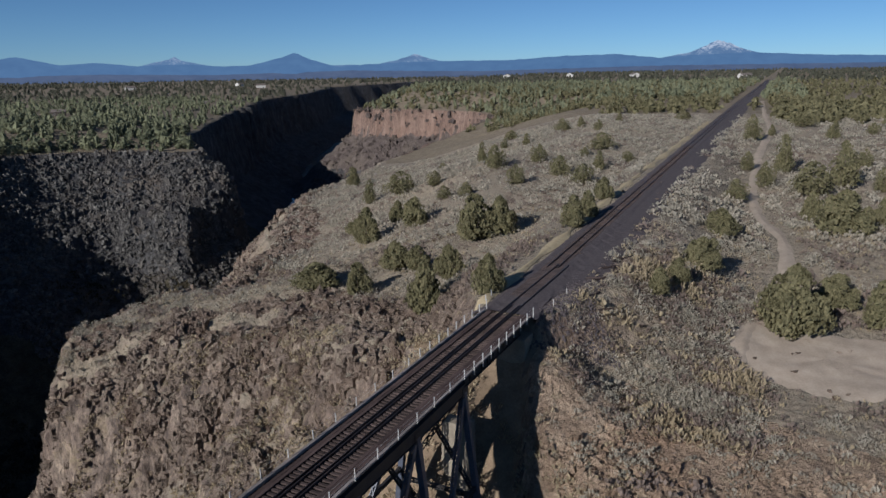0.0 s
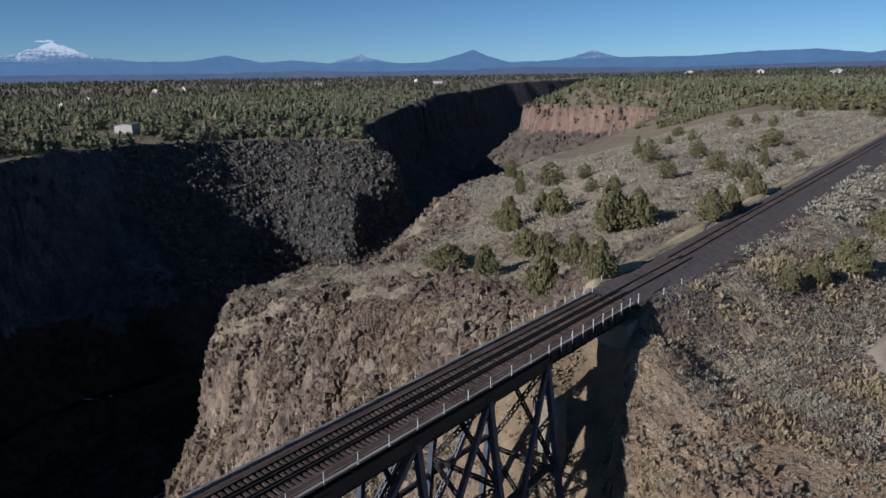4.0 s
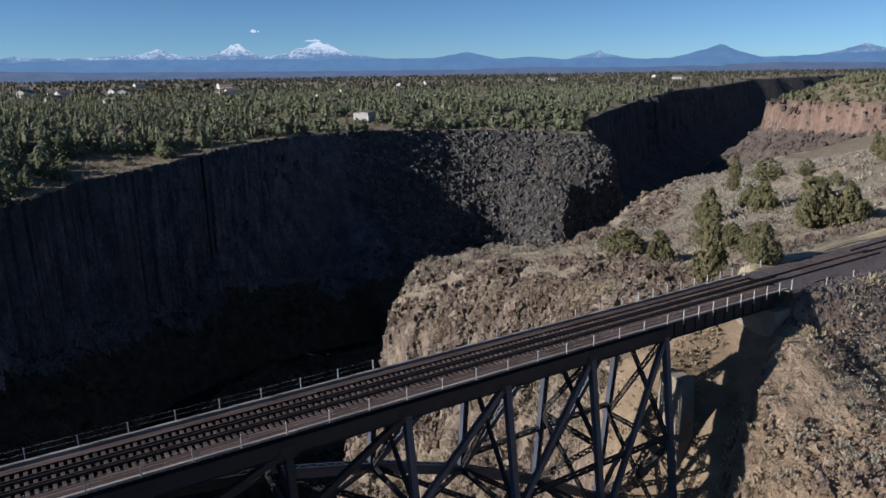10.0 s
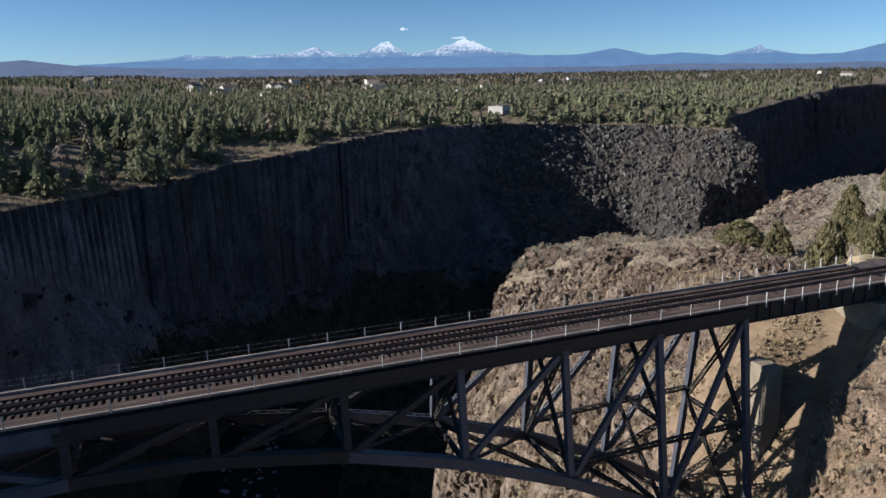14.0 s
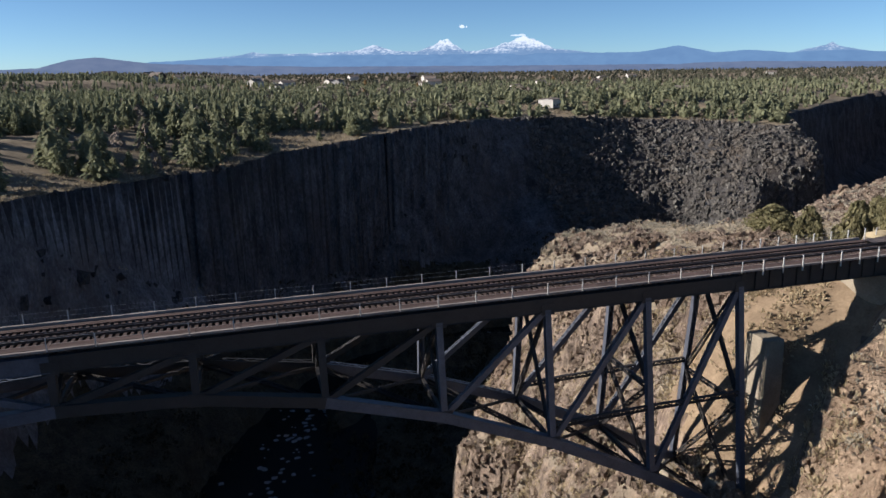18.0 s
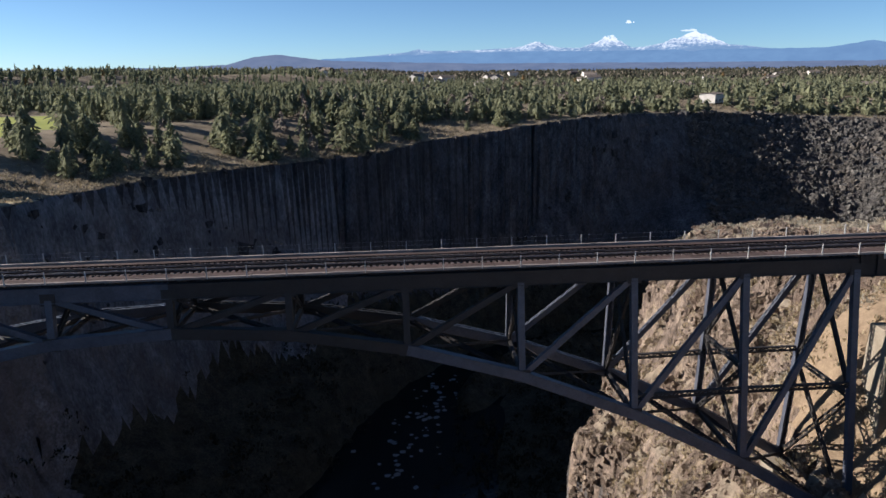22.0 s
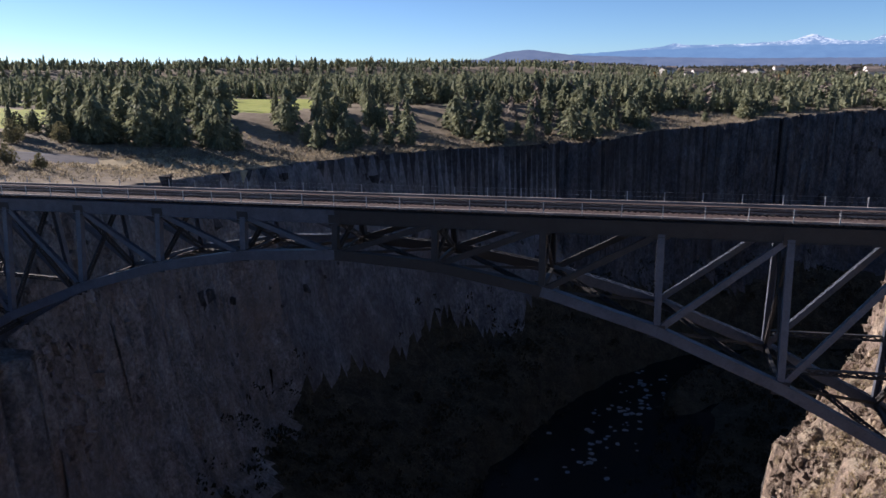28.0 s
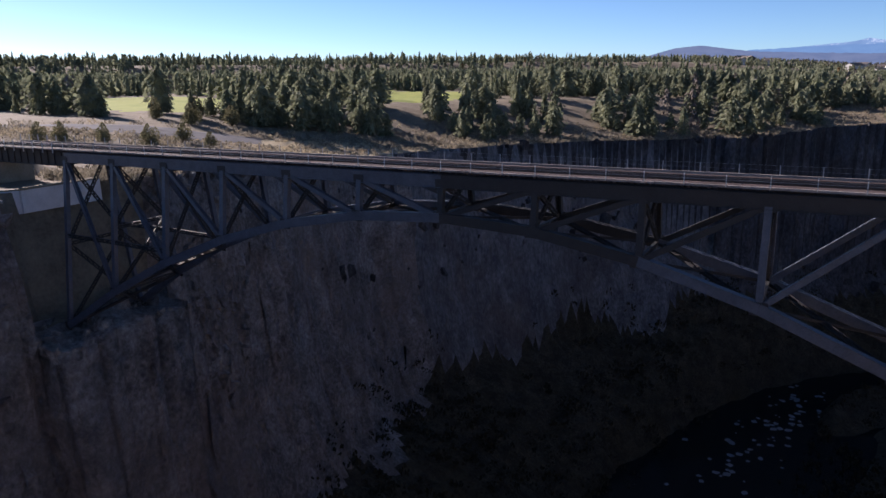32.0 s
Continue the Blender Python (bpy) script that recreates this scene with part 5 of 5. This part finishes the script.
scatter("ledge_grass", "golden dry grass on the ledges of the crag", "grass", M_BUNCH, gr_p, np.stack([ax_[ok], ay_[ok]], -1), sz, sz * 1.1)

# brush behind the western retaining wall
n = 420
wx_, wy_ = -70 + 16 * prng.random(n), 4 + 22 * prng.random(n)
ok = rim_gap(wx_, wy_)[0] > 1.0
sz = 0.5 + 0.7 * prng.random(ok.sum())
scatter("wall_brush", "tan brush above the western retaining wall", "brush", M_RIMBRUSH, sage_p, np.stack([wx_[ok], wy_[ok]], -1), sz, sz * 1.1)

# scrub on the west rim
n = 9000
t = prng.random(n)
cx = np.interp(t, np.linspace(0, 1, 8), [-150, -105, -78, -50, -2, 66, 170, 300]) + prng.normal(0, 11, n)
cy = np.interp(t, np.linspace(0, 1, 8), [20, 60, 120, 165, 215, 300, 380, 330]) + prng.normal(0, 14, n)
gw, ge = rim_gap(cx, cy)
ok = (gw > 0.5) & (np.hypot(((cx + 117) * 0.695 + (cy - 66) * 0.719) / 30, ((cy - 66) * 0.695 - (cx + 117) * 0.719) / 9.5) > 1)
ok2 = ok & (prng.random(n) < 0.55)
ok = ok & ~ok2
scatter("rim_bunchgrass", "golden dry grass along the western rim", "grass", M_BUNCH, gr_p, np.stack([cx[ok2], cy[ok2]], -1), 0.4 + 0.5 * prng.random(ok2.sum()), 0.4 + 0.5 * prng.random(ok2.sum()))
scatter("rim_scrub", "pale scrub and dry grass along the western rim", "scrub", M_RIMBRUSH, lite_p, np.stack([cx[ok], cy[ok]], -1), 0.5 + 0.6 * prng.random(ok.sum()), 0.6 + 0.7 * prng.random(ok.sum()))


def polar(n, d0, d1, a0, a1, power=1.0):
    d = d0 * (d1 / d0) ** (prng.random(n) ** power)
    a = np.radians(a0 + (a1 - a0) * prng.random(n))
    return 18 + d * np.cos(a), -48 + d * np.sin(a)


def fairway(x, y):
    """True on the mown ground."""
    out = np.zeros(np.shape(x), bool)
    for cx, cy, rx, ry, tn in FAIRWAYS:
        c, n = math.cos(radians(tn)), math.sin(radians(tn))
        out |= np.hypot(((x - cx) * c + (y - cy) * n) / rx, ((y - cy) * c - (x - cx) * n) / ry) < 0.95
    return out


# the woods: near trees full, farther ones coarser
def tree_line(x):
    """On the western plateau the trees stand behind this y."""
    return np.interp(x, [-150, -124, -110, -98, -86, -75, -65, -50, -20], [78, 97, 102, 113, 126, 136, 146, 166, 190])


def crown_proto(quads, shape, size, inner, sides, slim=0.45):
    """Branch sprays that reach out and droop round a rough dense core, of radius 1 and height 1."""
    z = prng.random(quads) ** 1.15
    a = prng.random(quads) * 2 * np.pi
    lobes = 1 + 0.20 * np.sin(3 * a + 11 * z + 6 * prng.random()) + 0.14 * np.sin(5 * a - 17 * z)
    tip = shape(z) * lobes * (0.70 + 0.42 * prng.random(quads)) + 0.02
    root = np.clip(tip - size * (1.6 + 1.4 * prng.random(quads)), 0.0, None)
    out = np.stack([np.cos(a), np.sin(a), 0 * a], -1)
    turn = prng.normal(0, 0.5, quads)
    side = np.stack([-np.sin(a), np.cos(a), 0 * a], -1) * np.cos(turn)[:, None] + np.array([0, 0, 1.0]) * np.sin(turn)[:, None]
    up = np.array([0, 0, 1.0])
    p0, p1 = out * root[:, None] + up * (z + 0.35 * size)[:, None], out * tip[:, None] + up * (z - 0.25 * size * prng.random(quads))[:, None]
    w = (size * slim * (0.7 + 0.6 * prng.random(quads)))[:, None]
    q = np.stack([p0 - side * w * 0.8, p0 * 0.35 + p1 * 0.65 - side * w, p1 + side * w * 0.25, p0 * 0.5 + p1 * 0.5 + side * w], 1)
    if not inner:
        return q
    zs = np.array([0.04, 0.3, 0.62, 0.94]) if sides > 4 else np.array([0.03, 0.5, 0.95])
    a = np.arange(sides + 1) % sides * (2 * np.pi / sides)
    rr = shape(zs)[:, None] * inner * (1 + 0.22 * prng.normal(0, 1, (len(zs), sides)))[:, np.arange(sides + 1) % sides]
    v = np.stack([rr * np.cos(a), rr * np.sin(a), zs[:, None] + 0 * rr], -1)
    return np.concatenate([q, np.stack([v[:-1, :-1], v[:-1, 1:], v[1:, 1:], v[1:, :-1]], 2).reshape(-1, 4, 3)])


def forest(n, d0, d1, quads, lo, hi, keep_gap, name, label, a0=20, a1=160, size=0.12, shape=None, material=None, thick=0.9, inner=0.5, tall=0.0):
    """Woods between two distances; tall: how much the trees gain towards the western end."""
    x, y = polar(n, d0, d1, a0, a1)
    gw, ge = rim_gap(x, y)
    g = np.maximum(gw, ge)
    dens = thick + 0.8 * fbm(x / 55, y / 55, 3, 91) + 0.5 * vnoise(x / 13, y / 13, 92)
    rimbelt = (gw > 0) & (gw < 4 + 10 * prng.random(n) * (1 + vnoise(x / 25, y / 25, 93)) + 6 * smooth(-20, -60, x) - 6 * smooth(60, 160, x)) & (x < 330)
    road = rimbelt | (np.hypot((x - 193) / 15, (y - 355) / 22) < 1) | (np.hypot((x - 190) / 30, (y - 379) / 13) < 1) | ((y < tree_line(x)) & (x < 50)) | ((np.abs(y - track_y(x)) < 9) & (x > 0)) | ((x > 0) & (polydist(x, y, PATHWAY)[0] < 4))
    open_east = (ge > 0) & (x < np.where(y < -12, 335, 400 + 90 * smooth(50, 120, y)) + 45 * vnoise(x / 40, y / 40, 5) + 40 * prng.random(n))
    lane = fairway(18 + (x - 18) * 1.2, -48 + (y + 48) * 1.2)
    ok = (g > keep_gap) & (prng.random(n) < dens) & ~fairway(x, y) & ~(lane & (prng.random(n) < 0.6)) & ~road & ~open_east
    x, y = x[ok], y[ok]
    h = (lo + (hi - lo) * prng.random(len(x)) ** 1.5) * (1 + tall * smooth(90, -40, x))
    p = []
    for j in range(14):
        form = shape or (spire, cone, dome, cone, dome)[j % 5]
        p.append(crown_proto(quads, form, size, inner * (0.8 + 0.4 * prng.random()), 6 if quads > 60 else 4))
    return scatter(name, label, "forest", material or M_FOREST, p, np.stack([x, y], -1), h * (0.29 + 0.24 * prng.random(len(x))) * (1 - 0.12 * smooth(90, -40, x) + 0.45 * smooth(70, 170, x)), h, 0.0)


forest(1750, 150, 340, 300, 4.2, 10.5, 3, "near_woods", "dark green juniper and pine wood behind the rim", 60, 160, size=0.15, inner=0.5, tall=0.36)
forest(6600, 330, 560, 48, 3.6, 8.6, 4, "rim_woods", "olive junipers thick on the western plateau", 30, 160, size=0.26, tall=0.40)
forest(11000, 540, 1200, 13, 4.2, 8.0, 6, "middle_woods", "dark green conifer wood on the plateau", 2, 160, size=0.5, thick=1.0, tall=0.3)
forest(11000, 1100, 4400, 8, 5.5, 9.0, 10, "far_woods", "distant dark woods reaching to the horizon", -25, 160, size=0.55, shape=mound, material=M_FAR_FOLIAGE, thick=1.2)
forest(5000, 2300, 4500, 5, 8.0, 12.0, 10, "horizon_woods", "dark wooded line on the horizon", -25, 160, size=0.7, shape=mound, material=M_FAR_FOLIAGE, thick=1.4)
forest(2000, 500, 800, 26, 6.0, 12.0, 10, "bluff_woods", "tall dark conifers on the low western bluff", 98, 160, size=0.36, thick=1.2)
forest(4300, 320, 1100, 34, 3.0, 7.0, 6, "east_woods", "olive junipers thick on the far plateau", -22, 38, size=0.36, shape=dome, material=M_JUNIPER, thick=0.85)
forest(1100, 470, 900, 30, 3.5, 6.5, 4, "far_bluff_junipers", "junipers on top of the far red bluff", 15, 36, size=0.36, shape=dome, material=M_JUNIPER, thick=1.4)
forest(70, 300, 1500, 60, 6, 11, 12, "autumn_trees", "orange and yellow autumn trees among conifers", 60, 150, size=0.2, shape=mound, material=M_AUTUMN)
forest(300, 180, 900, 90, 6, 11, 8, "bare_trees", "leafless grey trees among conifers", 60, 160, size=0.2, shape=mound, material=M_BARE, inner=0)


# broken rock on the slopes
def blocks(name, label, n, x0, x1, y0, y1, s0, s1, test, material, seed, thin=-0.3, dense=0.0):
    g = np.random.default_rng(seed)
    x, y = x0 + (x1 - x0) * g.random(n), y0 + (y1 - y0) * g.random(n)
    gw, ge = rim_gap(x, y)
    z = land(x, y)[0]
    zx, zy = land(x + 0.5, y, False)[0] - land(x - 0.5, y, False)[0], land(x, y + 0.5, False)[0] - land(x, y - 0.5, False)[0]
    steep = np.sqrt(1 + np.minimum(zx * zx + zy * zy, 30))
    ok = test(x, y, z, gw, ge) & (fbm(x / 7, y / 7, 3, seed) > thin) & (g.random(n) < np.maximum(steep / 4.0, dense))
    x, y, z = x[ok], y[ok], z[ok]
    m = len(x)
    s = s0 + (s1 - s0) * g.random(m) ** 3
    cube = np.array([[i, j, k] for i in (-1, 1) for j in (-1, 1) for k in (-1, 1)], float)
    v = cube[None] * (1 + g.normal(0, 0.30, (m, 8, 3))) + g.normal(0, 0.12, (m, 8, 3))
    v *= (np.array([0.6, 0.6, 0.75]) * (1 + 0.2 * g.normal(0, 1, (m, 3))))[:, None]
    a, b = g.random(m) * 6.28, g.normal(0, 0.35, m)
    ca, sa_, cb, sb = np.cos(a)[:, None], np.sin(a)[:, None], np.cos(b)[:, None], np.sin(b)[:, None]
    vx, vy, vz = v[..., 0], v[..., 1] * cb - v[..., 2] * sb, v[..., 1] * sb + v[..., 2] * cb
    w = np.stack([(vx * ca - vy * sa_) * s[:, None] + x[:, None], (vx * sa_ + vy * ca) * s[:, None] + y[:, None], vz * s[:, None] + z[:, None] - 0.12 * s[:, None]], -1)
    f = np.array([(0, 1, 3, 2), (4, 6, 7, 5), (0, 4, 5, 1), (2, 3, 7, 6), (0, 2, 6, 4), (1, 5, 7, 3)])
    f = (np.arange(m)[:, None, None] * 8 + f[None]).reshape(-1, 4)
    return tagged(new(name, from_arrays(name, w.reshape(-1, 3), f, material)), label, "rocks", kind="stuff")


blocks("crag_rocks", "broken brown basalt blocks on the crag beside the bridge", 135000, 44, 130, -60, 100, 0.12, 0.6, lambda x, y, z, gw, ge: (y > -5) & (chute(x, y) < 0.25) & (ge < 1.0) & (ge > -34) & (z > -75), M_ROCK, 201, -0.25)
blocks("crag_boulders", "large brown basalt blocks standing out of the crag", 60000, 44, 130, -40, 100, 0.32, 1.05, lambda x, y, z, gw, ge: (y > -5) & (chute(x, y) < 0.25) & (ge < 0.5) & (ge > -26) & (z > -72), M_ROCK, 207, -0.1)
blocks("rim_outcrop", "red-brown basalt outcrop along the eastern rim", 30000, 94, 290, 66, 200, 0.4, 1.7, lambda x, y, z, gw, ge: (ge < 3.0 + 5 * vnoise(x / 12, y / 12, 98)) & (ge > -22), M_ROCK, 208, -0.15, 0.4)
blocks("shelf_rocks", "red-brown basalt shelf broken into blocks at the rim", 9000, 146, 236, 84, 170, 0.3, 1.5, lambda x, y, z, gw, ge: (ge > 0) & (ge < 13 * smooth(146, 170, x) * smooth(236, 212, x) + 4 * fbm(x / 6, y / 6, 3, 67)), M_ROCK, 213, -0.2, 0.8)
blocks("cap_rocks", "weathered brown basalt blocks along the top of the crag", 26000, 58, 102, 12, 92, 0.22, 1.0, lambda x, y, z, gw, ge: (ge > -1) & (crag_cap(x, y) > 0.15), M_ROCK, 211, -0.15, 0.75)
blocks("bluff_rocks", "cracked tan basalt ledges at the edge of the near bluff", 7000, 48, 70, -48, -6, 0.18, 0.6, lambda x, y, z, gw, ge: (x < 66 + 3 * vnoise(x / 5, y / 5, 99) - 5 * smooth(-14, -7, y)) & (ge > -14) & (chute(x, y) < 0.2), M_BLUFF, 212, -0.05, 0.6)
blocks("west_ledge_rocks", "brown basalt blocks on the ledge under the western end", 9000, -84, -46, -30, 40, 0.25, 1.2, lambda x, y, z, gw, ge: (gw < 2) & (z > -45), M_BROWN, 209, -0.3)
blocks("spilled_ballast", "dark crushed stone spilled down the railway bank", 5000, 69, 92, -12, -2.5, 0.07, 0.24, lambda x, y, z, gw, ge: fbm(x / 4, y / 4, 3, 97) > 0.10 * (-3 - y) - 0.75 + 0.03 * (x - 70), M_BALLAST, 206, -0.9, 1.0)
blocks("rim_rocks", "loose basalt stones among the sagebrush", 12000, 56, 180, -60, 110, 0.1, 0.45, lambda x, y, z, gw, ge: ge > 0.5, M_ROCK, 202)
blocks("spur_rocks", "grey basalt rubble on the spur across the gorge", 60000, 165, 340, 205, 390, 0.4, 1.7, lambda x, y, z, gw, ge: (gw < 0) & (ge < -20) & (z > -85), M_SPUR, 203, -0.4, 0.7)
blocks("west_rim_rocks", "blocky dark basalt along the western rim", 12000, -80, 210, 60, 400, 0.5, 2.0, lambda x, y, z, gw, ge: (gw < 1.5) & (gw > -5), M_BASALT, 204)

# dark leafless brush on the gorge floor, its tone and spread painting extra shade
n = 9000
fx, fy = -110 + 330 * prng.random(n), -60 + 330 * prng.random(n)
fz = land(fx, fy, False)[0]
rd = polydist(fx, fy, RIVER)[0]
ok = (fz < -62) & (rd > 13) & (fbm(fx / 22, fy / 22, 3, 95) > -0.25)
M_BRUSH = simple("shade_toned_riverside_brush", (0.022, 0.019, 0.012), (0.060, 0.050, 0.030), 0.5, 0.95, 0.0, 0.02)
scatter("riverside_brush", "dark brown leafless brush that also darkens the shaded gorge floor", "brush", M_BRUSH, lite_p, np.stack([fx[ok], fy[ok]], -1), 1.0 + 1.4 * prng.random(ok.sum()), 1.2 + 1.8 * prng.random(ok.sum()))

# ice and foam on the river
ice_mat = simple("dirty_river_ice", (0.13, 0.13, 0.13), (0.26, 0.26, 0.27), 0.8, 0.6, 0.0, 0.02)
def floe(seed):
    g = random.Random(seed)
    bm = bmesh.new()
    top = [bm.verts.new((math.cos(a) * g.uniform(0.6, 1.1), math.sin(a) * g.uniform(0.5, 0.9), 0.06)) for a in np.arange(9) * 0.698]
    low = [bm.verts.new((v.co.x * 1.05, v.co.y * 1.05, -0.08)) for v in top]
    bm.faces.new(top)
    for i in range(9):
        bm.faces.new((top[i], low[i], low[(i + 1) % 9], top[(i + 1) % 9]))
    me = bpy.data.meshes.new("river_boulder")
    bm.to_mesh(me)
    bm.free()
    me.materials.append(ice_mat)
    return me


floes = [floe(k) for k in range(4)]
fr = random.Random(77)
for k in range(84):
    t = fr.uniform(0, 1)
    x, y = 8 + 26 * t + fr.gauss(0, 5.5), 132 + 75 * t + fr.gauss(0, 4)
    s = fr.uniform(0.35, 1.3)
    ob = new("ice_floe", floes[k % 4])
    ob.matrix_world = pose(x, y, WATER + 0.02, 0, 0, fr.uniform(0, 360)) @ Matrix.Diagonal((s, s, 1, 1))
    tagged(ob, "small pale ice floe on the dark river", "ice floe", "ice floes on the river")

# white water at the bend
foam_mat = simple("white_river_foam", (0.40, 0.41, 0.42), (0.70, 0.71, 0.72), 1.5, 0.7, 0.0, 0.03)
rapids = empty("rapids", "streaks of white water at the bend of the river", "rapids", (119, 239, WATER))
for k in range(22):
    me = floes[k % 4].copy()
    me.materials.clear()
    me.materials.append(foam_mat)
    u = fr.uniform(-1, 1)
    linked("foam_streak", me, rapids, pose(10 * u, -5.5 * u + fr.gauss(0, 2.2), 0.03 + 0.01 * (k % 5), 0, 0, -30 + fr.uniform(-20, 20)) @ Matrix.Diagonal((fr.uniform(0.8, 2.8), fr.uniform(0.25, 0.6), 1, 1)))

blocks("cliff_rocks", "grey-brown basalt blocks and scree on the far bluff", 16000, 430, 720, 190, 440, 0.7, 3.0, lambda x, y, z, gw, ge: (ge < 0.5) & (ge > -70), M_TALUS, 205)

# old ties and markers beside the end of the bridge
for k in range(16):
    x, y = rng.uniform(79, 104), rng.uniform(-8.4, -5.2)
    ob = new("old_tie", short_tie)
    ob.matrix_world = pose(x, y, float(land(np.array([x]), np.array([y]))[0][0]) + 0.26, rng.uniform(-8, 8), rng.uniform(-12, 4), rng.uniform(20, 120))
    tagged(ob, "discarded weathered railway tie lying on the bank", "railway tie", "old ties on the bank")
marker_mesh = box_mesh("marker_post", 0.10, 0.10, 0.9, M_POST, 0.02)
for x, y in ((72.6, 4.2), (74.6, 4.3), (77.0, 4.4), (74.5, -3.4), (79.0, -3.6)):
    ob = new("marker_post", marker_mesh)
    ob.matrix_world = pose(x, y, float(land(np.array([x]), np.array([y]))[0][0]) + 0.38)
    tagged(ob, "short pale marker post beside the track", "post", "marker posts at the bridge end")


# ---- houses ----
M_WALL = simple("pale_painted_siding", (0.38, 0.36, 0.335), (0.52, 0.50, 0.465), 0.5, 0.8, 0.0, 0.01)
M_ROOF = simple("brown_grey_shingle_roof", (0.10, 0.085, 0.075), (0.20, 0.17, 0.15), 0.8, 0.9, 0.0, 0.02)
M_DARKWALL = simple("dark_brown_siding", (0.05, 0.04, 0.035), (0.10, 0.08, 0.07), 0.5, 0.85, 0.0, 0.01)
mg, ng, bgl = nodes_of("window_glass")
bgl.inputs["Base Color"].default_value = (0.02, 0.025, 0.03, 1)
bgl.inputs["Roughness"].default_value = 0.08


def house(x, y, turn, w, d, h, pitch, wall, label, windows=3):
    z = float(land(np.array([float(x)]), np.array([float(y)]))[0][0])
    ob = empty("house", label, "house", (x, y, z - 0.2), group="houses on the western plateau")
    ob.rotation_euler = (0, 0, radians(turn))
    bm = bmesh.new()
    box(bm, -w / 2, w / 2, -d / 2, d / 2, 0, h)
    part("wall", bm, wall, ob)
    bm = bmesh.new()
    o = 0.6
    a = [bm.verts.new(v) for v in ((-w / 2 - o, -d / 2 - o, h), (w / 2 + o, -d / 2 - o, h), (w / 2 + o, 0, h + pitch), (-w / 2 - o, 0, h + pitch), (w / 2 + o, d / 2 + o, h), (-w / 2 - o, d / 2 + o, h))]
    b = [bm.verts.new(v.co + Vector((0, 0, 0.25))) for v in a]
    for f in ((0, 1, 2, 3), (3, 2, 4, 5)):
        bm.faces.new([a[i] for i in f][::-1])
        bm.faces.new([b[i] for i in f])
    for i, j in ((0, 1), (1, 2), (2, 4), (4, 5), (5, 3), (3, 0)):
        bm.faces.new((a[i], a[j], b[j], b[i]))
    roof = part("roof", bm, M_ROOF, ob)
    for e in (-1, 1):
        bm = bmesh.new()
        g = [bm.verts.new(v) for v in ((e * w / 2, -d / 2, h), (e * w / 2, d / 2, h), (e * w / 2, 0, h + pitch - 0.05), (e * (w / 2 - 0.3), -d / 2, h), (e * (w / 2 - 0.3), d / 2, h), (e * (w / 2 - 0.3), 0, h + pitch - 0.05))]
        for f in ((0, 1, 2), (5, 4, 3), (0, 3, 4, 1), (1, 4, 5, 2), (2, 5, 3, 0)):
            bm.faces.new([g[i] for i in f])
        bmesh.ops.recalc_face_normals(bm, faces=bm.faces)
        part("gable", bm, wall, ob)
    for k in range(windows):
        xx = -w / 2 + w * (k + 0.5) / windows
        bm = bmesh.new()
        box(bm, xx - 0.7, xx + 0.7, -d / 2 - 0.06, -d / 2 + 0.02, 1.0, 2.3)
        win = part("window", bm, M_WALL, ob)
        bm = bmesh.new()
        box(bm, xx - 0.58, xx + 0.58, -d / 2 - 0.075, -d / 2 - 0.05, 1.12, 2.18)
        part("pane", bm, mg, win)
    bm = bmesh.new()
    box(bm, w * 0.2, w * 0.2 + 0.8, 0.3, 1.1, h + pitch * 0.4, h + pitch + 1.0)
    part("chimney", bm, M_CONCRETE, roof)
    return ob


house(203, 377, 42, 13, 10, 5.2, 0.7, M_WALL, "white box-shaped house close to the gorge rim", 3)
hr = random.Random(9)
for x, y, big, pale in ((-330, 560, 1.6, 0), (-250, 575, 1.7, 0), (-250, 640, 1.4, 1), (-560, 640, 1.5, 0), (-90, 930, 1.5, 1), (-40, 980, 1.3, 1), (60, 900, 1.2, 1), (110, 820, 1, 1), (330, 760, 1, 1), (420, 900, 1.2, 1), (300, 1100, 1.2, 1), (560, 1000, 1.2, 1),
                        (700, 1250, 1.5, 1), (850, 1400, 1.6, 1), (260, 520, 0.9, 1), (420, 560, 0.9, 0), (1300, 1500, 1.8, 1), (1500, 1250, 1.8, 1), (1700, 1500, 1.8, 1), (1900, 900, 2.0, 1), (2100, 600, 2.0, 1), (1800, 350, 2.0, 1), (2300, 1200, 2.0, 1), (2000, 760, 2.0, 1), (1500, 80, 1.8, 1)):
    house(x, y, hr.uniform(-60, 60), 13 * big, 9 * big, 3.6 * big, 2.2 * big, M_WALL if pale else M_DARKWALL, "distant pale house among junipers" if pale else "dark timber house on the wooded bluff", 2)
for k in range(18):
    d, b = hr.uniform(1050, 1900), radians(hr.uniform(72, 112))
    big = 1.0 + d / 2600
    house(18 + d * math.cos(b), -48 + d * math.sin(b), hr.uniform(-60, 60), 14 * big, 9 * big, 5.2 * big, 2.4 * big, M_WALL if k % 3 else M_DARKWALL, "distant pale house among junipers" if k % 3 else "distant dark house among junipers", 2)
